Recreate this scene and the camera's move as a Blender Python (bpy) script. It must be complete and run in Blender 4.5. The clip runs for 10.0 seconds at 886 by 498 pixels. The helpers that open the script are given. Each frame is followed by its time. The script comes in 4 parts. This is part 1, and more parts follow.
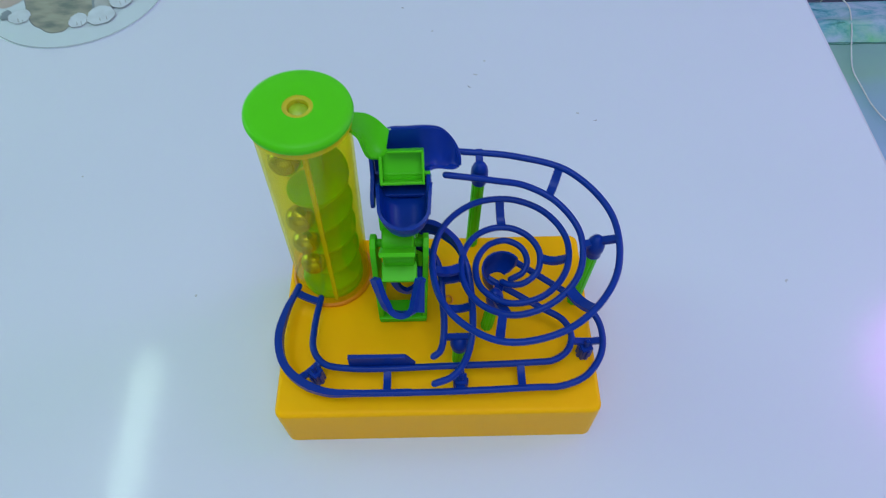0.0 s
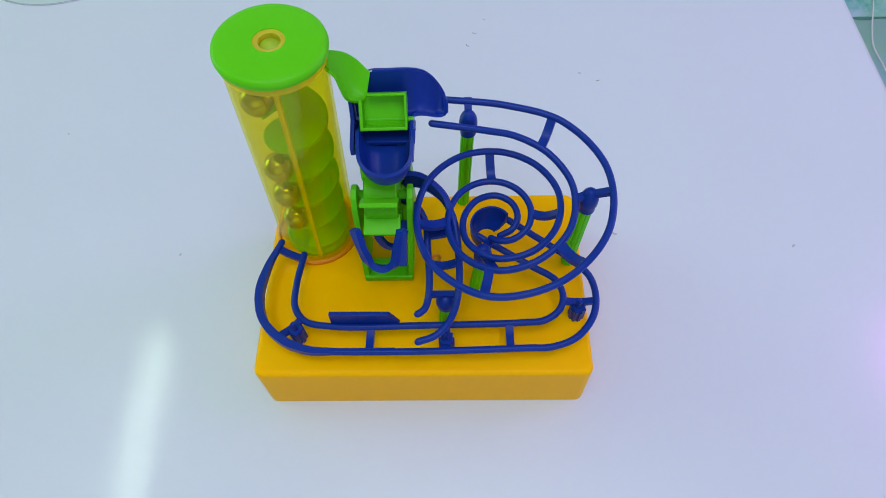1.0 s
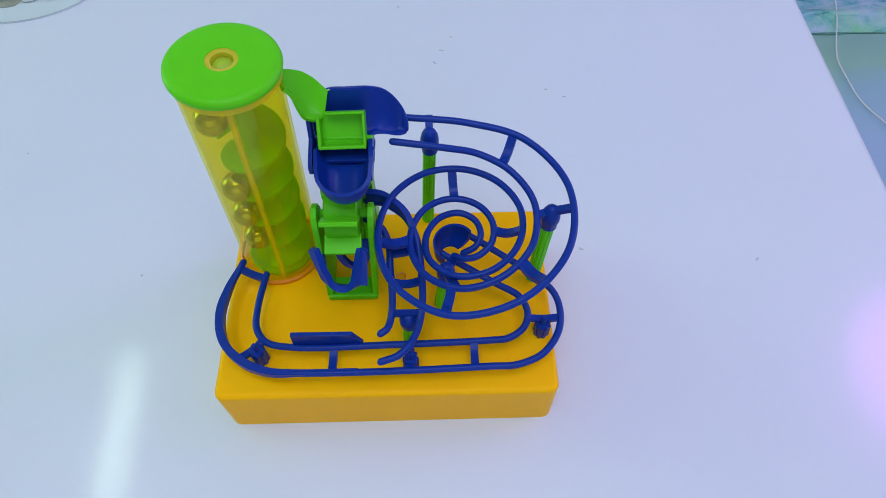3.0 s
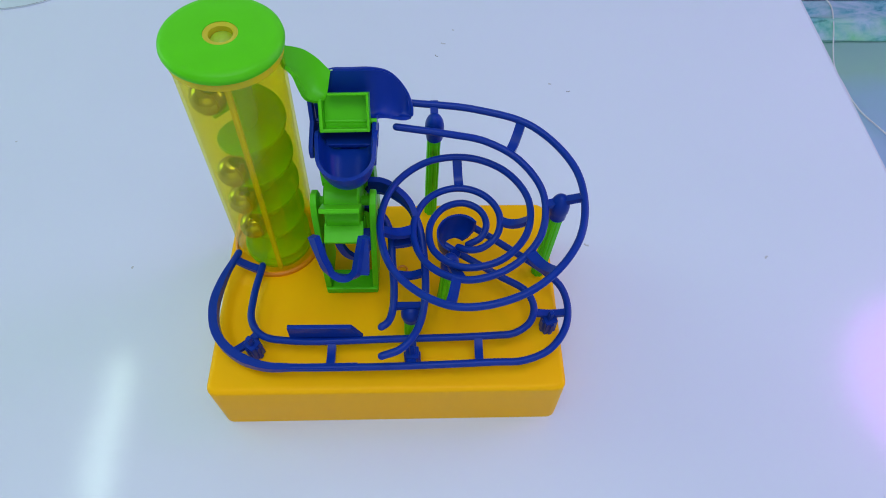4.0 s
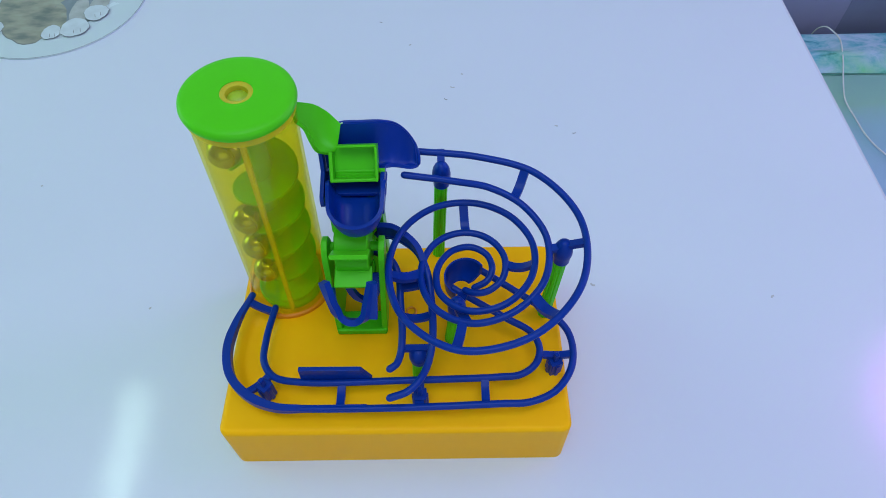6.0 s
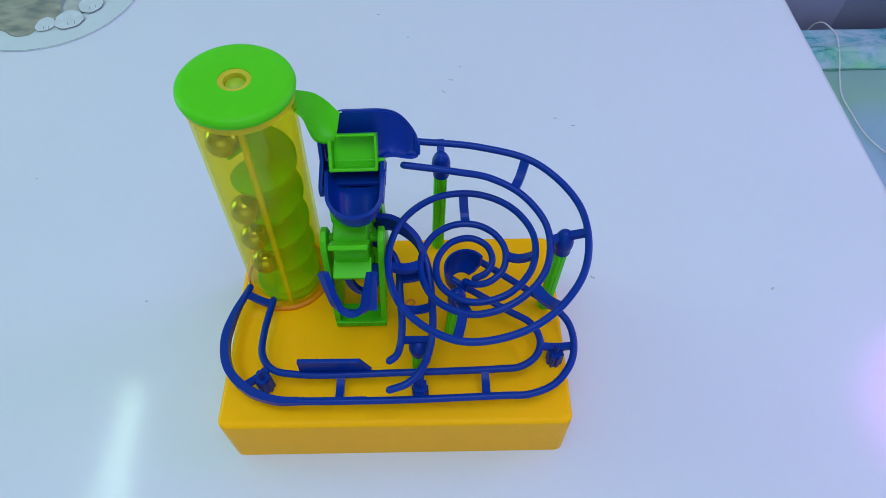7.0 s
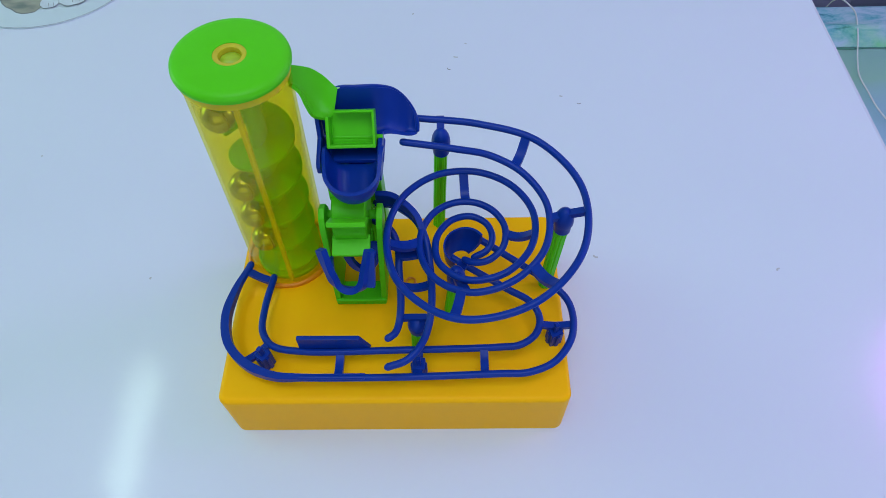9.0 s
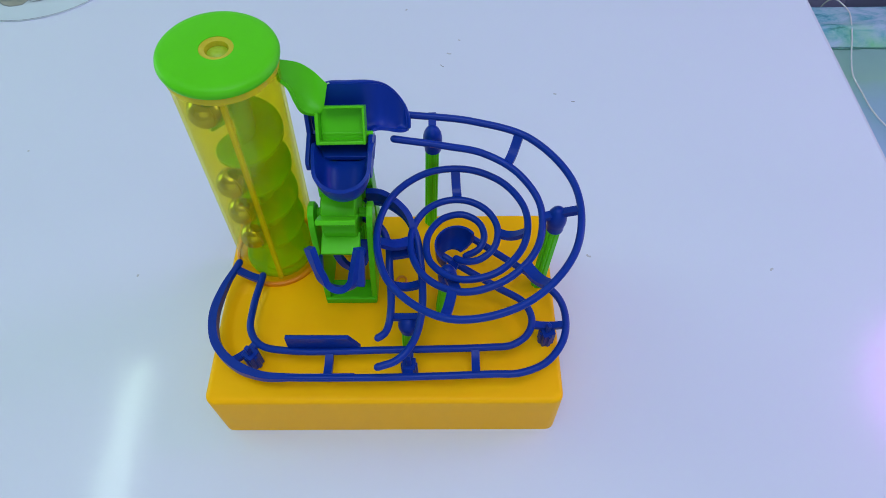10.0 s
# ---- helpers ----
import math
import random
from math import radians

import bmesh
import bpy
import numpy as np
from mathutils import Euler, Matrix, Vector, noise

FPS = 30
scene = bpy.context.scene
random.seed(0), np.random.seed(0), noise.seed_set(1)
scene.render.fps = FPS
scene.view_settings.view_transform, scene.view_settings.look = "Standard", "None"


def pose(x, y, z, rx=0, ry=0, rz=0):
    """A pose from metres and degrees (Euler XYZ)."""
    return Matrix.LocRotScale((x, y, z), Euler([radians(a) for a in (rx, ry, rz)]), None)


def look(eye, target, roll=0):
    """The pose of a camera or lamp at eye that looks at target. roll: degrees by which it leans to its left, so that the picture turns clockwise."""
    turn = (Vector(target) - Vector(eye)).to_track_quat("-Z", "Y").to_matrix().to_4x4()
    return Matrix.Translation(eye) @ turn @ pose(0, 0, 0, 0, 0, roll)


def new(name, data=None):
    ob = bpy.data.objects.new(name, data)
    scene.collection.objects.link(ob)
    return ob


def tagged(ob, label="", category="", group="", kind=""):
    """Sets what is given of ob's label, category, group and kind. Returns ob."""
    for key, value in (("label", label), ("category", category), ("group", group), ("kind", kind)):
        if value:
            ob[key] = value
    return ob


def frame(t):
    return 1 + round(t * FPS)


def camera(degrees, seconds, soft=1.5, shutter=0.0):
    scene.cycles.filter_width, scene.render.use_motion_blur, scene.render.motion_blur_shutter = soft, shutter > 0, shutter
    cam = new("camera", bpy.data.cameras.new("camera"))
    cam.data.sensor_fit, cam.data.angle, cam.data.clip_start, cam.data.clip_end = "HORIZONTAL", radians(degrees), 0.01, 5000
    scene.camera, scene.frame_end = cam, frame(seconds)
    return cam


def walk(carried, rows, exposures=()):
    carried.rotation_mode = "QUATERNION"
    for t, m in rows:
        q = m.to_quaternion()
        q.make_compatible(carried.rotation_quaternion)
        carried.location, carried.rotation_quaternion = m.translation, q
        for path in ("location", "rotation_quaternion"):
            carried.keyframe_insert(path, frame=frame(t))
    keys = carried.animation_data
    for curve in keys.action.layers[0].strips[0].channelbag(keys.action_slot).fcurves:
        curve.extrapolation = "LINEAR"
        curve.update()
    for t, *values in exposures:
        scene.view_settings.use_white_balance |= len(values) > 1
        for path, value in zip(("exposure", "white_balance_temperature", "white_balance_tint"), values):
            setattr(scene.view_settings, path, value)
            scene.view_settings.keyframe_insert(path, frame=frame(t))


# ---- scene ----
cam = camera(69.33, 10.0, soft=0.85, shutter=0.5)
PATH = [
    (0, (0.00499, -0.08947, 0.32066), (0.00359, 0.12145, -0.01921), -1.57),
    (0.2, (0.00715, -0.09043, 0.31623), (0.00892, 0.11732, -0.02558), -1.02),
    (0.3, (0.00893, -0.09026, 0.31312), (0.00882, 0.11558, -0.02986), -1.60),
    (0.5, (0.01227, -0.08853, 0.30016), (0.01770, 0.11591, -0.04361), -0.03),
    (0.7, (0.01636, -0.08801, 0.29970), (0.01781, 0.11648, -0.04407), -1.15),
    (1, (0.01601, -0.09430, 0.30255), (0.00696, 0.10855, -0.04208), -2.80),
    (1.3, (0.01557, -0.09452, 0.30014), (0.00573, 0.10358, -0.04722), -3.01),
    (1.5, (0.02021, -0.09037, 0.29530), (0.01727, 0.10761, -0.05226), -2.11),
    (1.7, (0.02043, -0.09026, 0.30124), (0.01801, 0.10912, -0.04552), -2.30),
    (2, (0.01365, -0.09909, 0.30910), (0.00638, 0.10490, -0.03490), -2.16),
    (2.2, (0.00897, -0.10389, 0.30215), (0.00880, 0.10511, -0.03890), 0.25),
    (2.5, (0.02187, -0.09670, 0.30910), (0.02382, 0.11492, -0.03033), -1.76),
    (2.7, (0.02452, -0.09162, 0.30623), (0.02774, 0.11867, -0.03401), -0.67),
    (3.8, (0.02012, -0.09310, 0.29251), (0.02143, 0.11800, -0.04725), -0.89),
    (4, (0.01912, -0.09235, 0.28921), (0.02665, 0.12184, -0.04853), 1.02),
    (4.5, (0.01745, -0.09084, 0.28584), (0.02520, 0.13146, -0.04661), 1.79),
    (5, (0.01786, -0.08760, 0.29129), (0.02442, 0.14154, -0.03651), 0.56),
    (5.2, (0.01537, -0.08678, 0.29250), (0.02197, 0.14182, -0.03568), 0.85),
    (6.3, (0.02408, -0.09580, 0.29980), (0.02075, 0.13387, -0.02767), -1.62),
    (6.5, (0.02347, -0.09824, 0.29816), (0.02129, 0.13033, -0.03010), -1.24),
    (7, (0.02082, -0.09235, 0.29535), (0.02176, 0.13584, -0.03317), -0.74),
    (7.5, (0.02467, -0.09266, 0.29112), (0.02390, 0.12869, -0.04206), -0.69),
    (8, (0.02546, -0.09005, 0.29392), (0.02229, 0.13227, -0.03858), -1.22),
    (8.5, (0.02546, -0.09279, 0.29355), (0.01915, 0.12647, -0.04094), -1.85),
    (9, (0.02590, -0.09293, 0.29362), (0.01951, 0.12558, -0.04136), -2.04),
    (9.5, (0.02763, -0.09377, 0.29241), (0.02504, 0.12430, -0.04291), -1.04),
    (10, (0.02714, -0.09067, 0.29084), (0.02429, 0.12667, -0.04495), -0.98),
]
walk(cam, [(t, look(eye, target, roll)) for t, eye, target, roll in PATH],
     exposures=[(0.0, -0.11, 6475, 4), (0.5, -0.06, 6820, 7), (1.0, 0.04, 7130, 9), (1.5, 0.05, 7380, 11), (2.0, 0.04, 7180, 11), (2.5, 0.04, 6910, 13), (4.0, -0.02, 6590, 10), (4.5, -0.02, 6590, 10), (5.0, -0.04, 6340, 8),
                (6.5, -0.02, 6270, 5), (7.0, -0.02, 6320, 5), (7.5, -0.02, 6360, 5), (8.0, -0.02, 6410, 8), (9.0, -0.02, 6410, 8), (10.0, -0.02, 6540, 10)])

# ---- light ----
world = bpy.data.worlds.new("world")
scene.world = world
world.use_nodes = True
bg = world.node_tree.nodes["Background"]
bg.inputs["Color"].default_value = (0.55, 0.65, 0.85, 1)
bg.inputs["Strength"].default_value = 0.05

FLOOR, CEIL = -0.75, 1.70


def area_lamp(name, place, aim, size_x, size_y, power, colour):
    data = bpy.data.lights.new(name, "AREA")
    data.shape, data.size, data.size_y, data.energy, data.color = "RECTANGLE", size_x, size_y, power, colour
    ob = new(name, data)
    ob.matrix_world = look(place, aim)
    return ob


# soft fill added behind the camera; no source is seen there
area_lamp("south_fill_light", (0.2, -1.86, 0.75), (0.2, 0.0, 0.45), 1.9, 1.25, 9.4, (0.76, 0.86, 0.97))
# unseen fill added on the left to give the table its green cast
area_lamp("west_fill_light", (-2.3, 0.75, 0.72), (0.0, 0.25, 0.1), 1.15, 1.15, 18.5, (0.58, 1.0, 0.62))
# unseen bluish fill added on the right to brighten the table's far end
area_lamp("east_fill_light", (2.3, 0.75, 0.62), (0.0, 0.25, 0.1), 1.15, 1.05, 12.8, (0.74, 0.79, 1.22))
# overhead fill, added where the table doesn't mirror it
area_lamp("overhead_fill_light", (0.10, -0.30, CEIL - 0.045), (0.10, -0.30, 0), 1.0, 0.9, 12.6, (0.79, 0.88, 0.95))


# ---- materials ----
def material(name, colour, rough=0.4, metal=0.0, vary=0.06, scale=40.0, bump=0.05, bump_scale=400.0, coat=0.0, sub=0.0, spec=0.5):
    m = bpy.data.materials.new(name)
    m.use_nodes = True
    n, l = m.node_tree.nodes, m.node_tree.links
    b = n["Principled BSDF"]
    b.inputs["Roughness"].default_value = rough
    b.inputs["Metallic"].default_value = metal
    b.inputs["Specular IOR Level"].default_value = spec
    b.inputs["Coat Weight"].default_value = coat
    b.inputs["Coat Roughness"].default_value = 0.08
    if sub:
        b.inputs["Subsurface Weight"].default_value = sub
        b.inputs["Subsurface Radius"].default_value = (1, 1, 1)
        b.inputs["Subsurface Scale"].default_value = 0.002
    co = n.new("ShaderNodeTexCoord")
    big = n.new("ShaderNodeTexNoise")
    big.inputs["Scale"].default_value = scale
    big.inputs["Detail"].default_value = 5
    l.new(co.outputs["Object"], big.inputs["Vector"])
    ramp = n.new("ShaderNodeMix")
    ramp.data_type = "RGBA"
    lo = tuple(c * (1 - vary) for c in colour)
    hi = tuple(min(1, c * (1 + vary)) for c in colour)
    ramp.inputs[6].default_value, ramp.inputs[7].default_value = (*lo, 1), (*hi, 1)
    l.new(big.outputs["Fac"], ramp.inputs[0])
    l.new(ramp.outputs[2], b.inputs["Base Color"])
    fine = n.new("ShaderNodeTexNoise")
    fine.inputs["Scale"].default_value = bump_scale
    fine.inputs["Detail"].default_value = 3
    l.new(co.outputs["Object"], fine.inputs["Vector"])
    if bump:
        bp = n.new("ShaderNodeBump")
        bp.inputs["Strength"].default_value = bump
        bp.inputs["Distance"].default_value = 0.001
        l.new(fine.outputs["Fac"], bp.inputs["Height"])
        l.new(bp.outputs["Normal"], b.inputs["Normal"])
    rr = n.new("ShaderNodeMapRange")
    rr.inputs["To Min"].default_value, rr.inputs["To Max"].default_value = max(0.02, rough - 0.06), rough + 0.06
    l.new(big.outputs["Fac"], rr.inputs["Value"])
    l.new(rr.outputs["Result"], b.inputs["Roughness"])
    return m


YELLOW = material("yellow_plastic", (0.94, 0.46, 0.001), 0.40, vary=0.03, scale=60, bump=0.03, bump_scale=900, sub=0.1, spec=0.10)
GREEN = material("green_plastic", (0.088, 0.56, 0.010), 0.34, vary=0.05, scale=70, bump=0.03, bump_scale=900, spec=0.15)
BLUE = material("blue_plastic", (0.002, 0.029, 0.275), 0.34, vary=0.08, scale=90, bump=0.04, bump_scale=900, spec=0.18)
ORANGE = material("orange_plastic", (0.75, 0.24, 0.004), 0.32, vary=0.05, scale=70, bump=0.03)
STEEL = material("polished_steel", (0.38, 0.38, 0.38), 0.10, metal=1.0, vary=0.04, scale=120, bump=0.0)
WHITE_WALL = material("painted_wall", (0.74, 0.77, 0.80), 0.8, vary=0.05, scale=3, bump=0.15, bump_scale=60)
GREEN_WALL = material("mint_painted_wall", (0.45, 0.64, 0.58), 0.8, vary=0.06, scale=3, bump=0.15, bump_scale=60)
CEILING_PAINT = material("ceiling_paint", (0.78, 0.78, 0.80), 0.85, vary=0.03, scale=2, bump=0.1, bump_scale=50)
DARK = material("dark_violet_laminate", (0.28, 0.28, 0.45), 0.45, vary=0.15, scale=5, bump=0.06, bump_scale=90)
DARKER = material("dark_grey_fabric", (0.18, 0.20, 0.32), 0.8, vary=0.2, scale=8, bump=0.2, bump_scale=300)
FLOORWOOD = material("floor_laminate", (0.30, 0.22, 0.15), 0.4, vary=0.25, scale=6, bump=0.08, bump_scale=80)
CABLE = material("white_cable_sheath", (0.72, 0.72, 0.74), 0.45, vary=0.05, scale=60, bump=0.0)
SPECK = material("dark_scratch", (0.18, 0.17, 0.21), 0.6, vary=0.3, scale=300, bump=0.0)
SMUDGE = material("faint_smudge", (0.40, 0.41, 0.47), 0.5, vary=0.2, scale=400, bump=0.0)
EDGE = material("grey_edge_band", (0.56, 0.58, 0.68), 0.45, vary=0.1, scale=30, bump=0.03)
FLECK = material("pale_green_fleck", (0.45, 0.75, 0.40), 0.4, vary=0.1, scale=300, bump=0.0)
LEG = material("white_painted_metal", (0.7, 0.7, 0.72), 0.4, vary=0.04, scale=20, bump=0.02)


def table_material():
    m = material("white_gloss_laminate", (0.60, 0.64, 0.80), 0.30, vary=0.02, scale=3.7, bump=0.0)
    n, l = m.node_tree.nodes, m.node_tree.links
    b = n["Principled BSDF"]
    co = n.new("ShaderNodeTexCoord")
    wave = n.new("ShaderNodeTexNoise")
    wave.inputs["Scale"].default_value, wave.inputs["Detail"].default_value = 480, 3
    l.new(co.outputs["Object"], wave.inputs["Vector"])
    soft = n.new("ShaderNodeTexNoise")
    soft.inputs["Scale"].default_value, soft.inputs["Detail"].default_value = 70, 2
    l.new(co.outputs["Object"], soft.inputs["Vector"])
    b1, b2 = n.new("ShaderNodeBump"), n.new("ShaderNodeBump")
    b1.inputs["Strength"].default_value, b1.inputs["Distance"].default_value = 0.15, 0.0003
    b2.inputs["Strength"].default_value, b2.inputs["Distance"].default_value = 0.08, 0.0005
    l.new(wave.outputs["Fac"], b1.inputs["Height"])
    l.new(soft.outputs["Fac"], b2.inputs["Height"])
    l.new(b1.outputs["Normal"], b2.inputs["Normal"])
    l.new(b2.outputs["Normal"], b.inputs["Coat Normal"])
    b.inputs["Coat Weight"].default_value = 0.8
    b.inputs["Coat Roughness"].default_value = 0.07
    return m


TABLE = table_material()


def tinted_clear(name, tint, haze, haze_colour):
    """Clear coloured plastic: tinted see-through with a thin haze and a gloss."""
    m = bpy.data.materials.new(name)
    m.use_nodes = True
    n, l = m.node_tree.nodes, m.node_tree.links
    n.remove(n["Principled BSDF"])
    out = n["Material Output"]
    clear = n.new("ShaderNodeBsdfTransparent")
    clear.inputs["Color"].default_value = (*tint, 1)
    fog = n.new("ShaderNodeBsdfDiffuse")
    fog.inputs["Color"].default_value = (*haze_colour, 1)
    back = n.new("ShaderNodeBsdfTranslucent")
    back.inputs["Color"].default_value = (*haze_colour, 1)
    gloss = n.new("ShaderNodeBsdfGlossy")
    gloss.inputs["Roughness"].default_value = 0.12
    both, body, skin = n.new("ShaderNodeMixShader"), n.new("ShaderNodeMixShader"), n.new("ShaderNodeMixShader")
    both.inputs[0].default_value = 0.22
    l.new(fog.outputs[0], both.inputs[1])
    l.new(back.outputs[0], both.inputs[2])
    co = n.new("ShaderNodeTexCoord")
    noise_tex = n.new("ShaderNodeTexNoise")
    noise_tex.inputs["Scale"].default_value, noise_tex.inputs["Detail"].default_value = 70, 4
    l.new(co.outputs["Object"], noise_tex.inputs["Vector"])
    amount = n.new("ShaderNodeMapRange")
    amount.inputs["To Min"].default_value, amount.inputs["To Max"].default_value = haze * 0.8, haze * 1.2
    l.new(noise_tex.outputs["Fac"], amount.inputs["Value"])
    l.new(amount.outputs["Result"], body.inputs[0])
    l.new(clear.outputs[0], body.inputs[1])
    l.new(both.outputs[0], body.inputs[2])
    face = n.new("ShaderNodeLayerWeight")
    face.inputs["Blend"].default_value = 0.5
    power = n.new("ShaderNodeMath")
    power.operation = "POWER"
    power.inputs[1].default_value = 4.0
    l.new(face.outputs["Facing"], power.inputs[0])
    edge = n.new("ShaderNodeMapRange")
    edge.inputs["To Min"].default_value, edge.inputs["To Max"].default_value = 0.03, 0.30
    l.new(power.outputs[0], edge.inputs["Value"])
    l.new(edge.outputs["Result"], skin.inputs[0])
    l.new(body.outputs[0], skin.inputs[1])
    l.new(gloss.outputs[0], skin.inputs[2])
    l.new(skin.outputs[0], out.inputs["Surface"])
    return m


RIB_YELLOW = tinted_clear("yellow_rib_plastic", (1.0, 0.95, 0.35), 0.48, (1.0, 0.84, 0.04))
AMBER = material("amber_plastic", (0.50, 0.45, 0.02), 0.25, vary=0.1, scale=200, bump=0.0, sub=0.3)
SHAFT = material("yellow_green_plastic", (0.33, 0.50, 0.02), 0.35, vary=0.1, scale=200, bump=0.0, sub=0.2)
CLEAR_YELLOW = tinted_clear("clear_yellow_plastic", (1.0, 0.968, 0.40), 0.145, (1.0, 0.80, 0.012))


def glow(name, colour, strength):
    m = bpy.data.materials.new(name)
    m.use_nodes = True
    b = m.node_tree.nodes["Principled BSDF"]
    b.inputs["Base Color"].default_value = (*colour, 1)
    b.inputs["Emission Color"].default_value = (*colour, 1)
    b.inputs["Emission Strength"].default_value = strength
    return m


def sheet_material():
    """Bed linen printed with soft watercolour bands of teal, green and blue."""
    m = material("watercolour_bed_linen", (0.3, 0.5, 0.5), 0.85, bump=0.25, bump_scale=500)
    n, l = m.node_tree.nodes, m.node_tree.links
    b = n["Principled BSDF"]
    co = n.new("ShaderNodeTexCoord")
    sep = n.new("ShaderNodeSeparateXYZ")
    l.new(co.outputs["Object"], sep.inputs[0])
    wob = n.new("ShaderNodeTexNoise")
    wob.inputs["Scale"].default_value, wob.inputs["Detail"].default_value = 9, 6
    l.new(co.outputs["Object"], wob.inputs["Vector"])
    add = n.new("ShaderNodeMath")
    add.operation = "MULTIPLY_ADD"
    add.inputs[1].default_value = 0.10
    l.new(wob.outputs["Fac"], add.inputs[0])
    l.new(sep.outputs["Y"], add.inputs[2])
    ramp = n.new("ShaderNodeValToRGB")
    span = n.new("ShaderNodeMapRange")
    span.inputs["From Min"].default_value, span.inputs["From Max"].default_value = 0.30, 1.0
    l.new(add.outputs[0], span.inputs["Value"])
    l.new(span.outputs["Result"], ramp.inputs[0])
    stops = [(0.0, (0.30, 0.42, 0.62)), (0.42, (0.32, 0.48, 0.66)), (0.58, (0.28, 0.48, 0.56)), (0.67, (0.27, 0.50, 0.40)), (0.76, (0.24, 0.46, 0.40)), (1.0, (0.28, 0.48, 0.50))]
    el = ramp.color_ramp.elements
    el[0].position, el[0].color = stops[0][0], (*stops[0][1], 1)
    el[1].position, el[1].color = stops[-1][0], (*stops[-1][1], 1)
    for p, c in stops[1:-1]:
        e = el.new(p)
        e.color = (*c, 1)
    l.new(ramp.outputs[0], b.inputs["Base Color"])
    return m


def quilt_material():
    """Folded quilt with blotches of teal, pale blue and green."""
    m = material("marbled_teal_quilt", (0.3, 0.5, 0.5), 0.9, bump=0.4, bump_scale=220)
    n, l = m.node_tree.nodes, m.node_tree.links
    b = n["Principled BSDF"]
    co = n.new("ShaderNodeTexCoord")
    st = n.new("ShaderNodeMapping")
    st.inputs["Scale"].default_value = (17, 40, 17)
    l.new(co.outputs["Object"], st.inputs["Vector"])
    wob = n.new("ShaderNodeTexNoise")
    wob.inputs["Scale"].default_value, wob.inputs["Detail"].default_value, wob.inputs["Distortion"].default_value = 1.0, 10, 0.5
    wob.inputs["Roughness"].default_value = 0.68
    l.new(st.outputs[0], wob.inputs["Vector"])
    ramp = n.new("ShaderNodeValToRGB")
    l.new(wob.outputs["Fac"], ramp.inputs[0])
    stops = [(0.34, (0.02, 0.16, 0.22)), (0.42, (0.14, 0.42, 0.50)), (0.50, (0.30, 0.50, 0.60)), (0.60, (0.42, 0.57, 0.70)), (0.70, (0.26, 0.52, 0.44))]
    el = ramp.color_ramp.elements
    el[0].position, el[0].color = stops[0][0], (*stops[0][1], 1)
    el[1].position, el[1].color = stops[-1][0], (*stops[-1][1], 1)
    for p, c in stops[1:-1]:
        e = el.new(p)
        e.color = (*c, 1)
    sep = n.new("ShaderNodeSeparateXYZ")
    l.new(co.outputs["Object"], sep.inputs[0])
    near = n.new("ShaderNodeMapRange")
    near.inputs["From Min"].default_value, near.inputs["From Max"].default_value = 0.012, -0.046
    l.new(sep.outputs["Y"], near.inputs["Value"])
    part_mix = n.new("ShaderNodeMath")
    part_mix.operation = "MULTIPLY"
    l.new(near.outputs["Result"], part_mix.inputs[0])
    patch = n.new("ShaderNodeTexNoise")
    patch.inputs["Scale"].default_value, patch.inputs["Detail"].default_value = 11, 5
    l.new(co.outputs["Object"], patch.inputs["Vector"])
    spread = n.new("ShaderNodeMapRange")
    spread.inputs["From Min"].default_value, spread.inputs["From Max"].default_value = 0.40, 0.62
    l.new(patch.outputs["Fac"], spread.inputs["Value"])
    l.new(spread.outputs["Result"], part_mix.inputs[1])
    tint = n.new("ShaderNodeMix")
    tint.data_type = "RGBA"
    l.new(part_mix.outputs[0], tint.inputs[0])
    l.new(ramp.outputs[0], tint.inputs[6])
    tint.inputs[7].default_value = (0.20, 0.62, 0.24, 1)
    l.new(tint.outputs[2], b.inputs["Base Color"])
    return m


LINEN, QUILT = sheet_material(), quilt_material()

# ---- mesh helpers ----
ORIGIN = {}


def thing(name, place, label, category, group="", kind=""):
    ob = new(name)
    ob.location = place
    ob.empty_display_size = 0.02
    ORIGIN[ob.name] = Vector(place)
    return tagged(ob, label, category, group, kind)


def part(name, bm, mat, parent=None, label="", smooth=True, place=None, kind=""):
    """One mesh object from a bmesh given in world metres, under a thing or a part."""
    at = ORIGIN[parent.name] if parent else Vector(place or (0, 0, 0))
    bmesh.ops.translate(bm, verts=bm.verts, vec=-at)
    bmesh.ops.recalc_face_normals(bm, faces=bm.faces)
    me = bpy.data.meshes.new(name)
    bm.to_mesh(me)
    bm.free()
    me.materials.append(mat)
    if smooth:
        for p in me.polygons:
            p.use_smooth = True
        me.set_sharp_from_angle(angle=radians(40))
    ob = new(name, me)
    if smooth:
        ob.modifiers.new("weighted_normals", "WEIGHTED_NORMAL").keep_sharp = True
    if parent:
        ob.parent = parent
    else:
        ob.location = at
    ORIGIN[ob.name] = at
    return tagged(ob, label, kind=kind)


def box(lo, hi, bevel=0.0, seg=2, bm=None):
    bm = bm or bmesh.new()
    c = [(a + b) / 2 for a, b in zip(lo, hi)]
    s = [abs(b - a) for a, b in zip(lo, hi)]
    got = bmesh.ops.create_cube(bm, size=1, matrix=Matrix.Translation(c) @ Matrix.Diagonal((*s, 1)))
    if bevel:
        edges = {e for v in got["verts"] for e in v.link_edges}
        bmesh.ops.bevel(bm, geom=list(edges), offset=bevel, segments=seg, profile=0.5, affect="EDGES")
    return bm


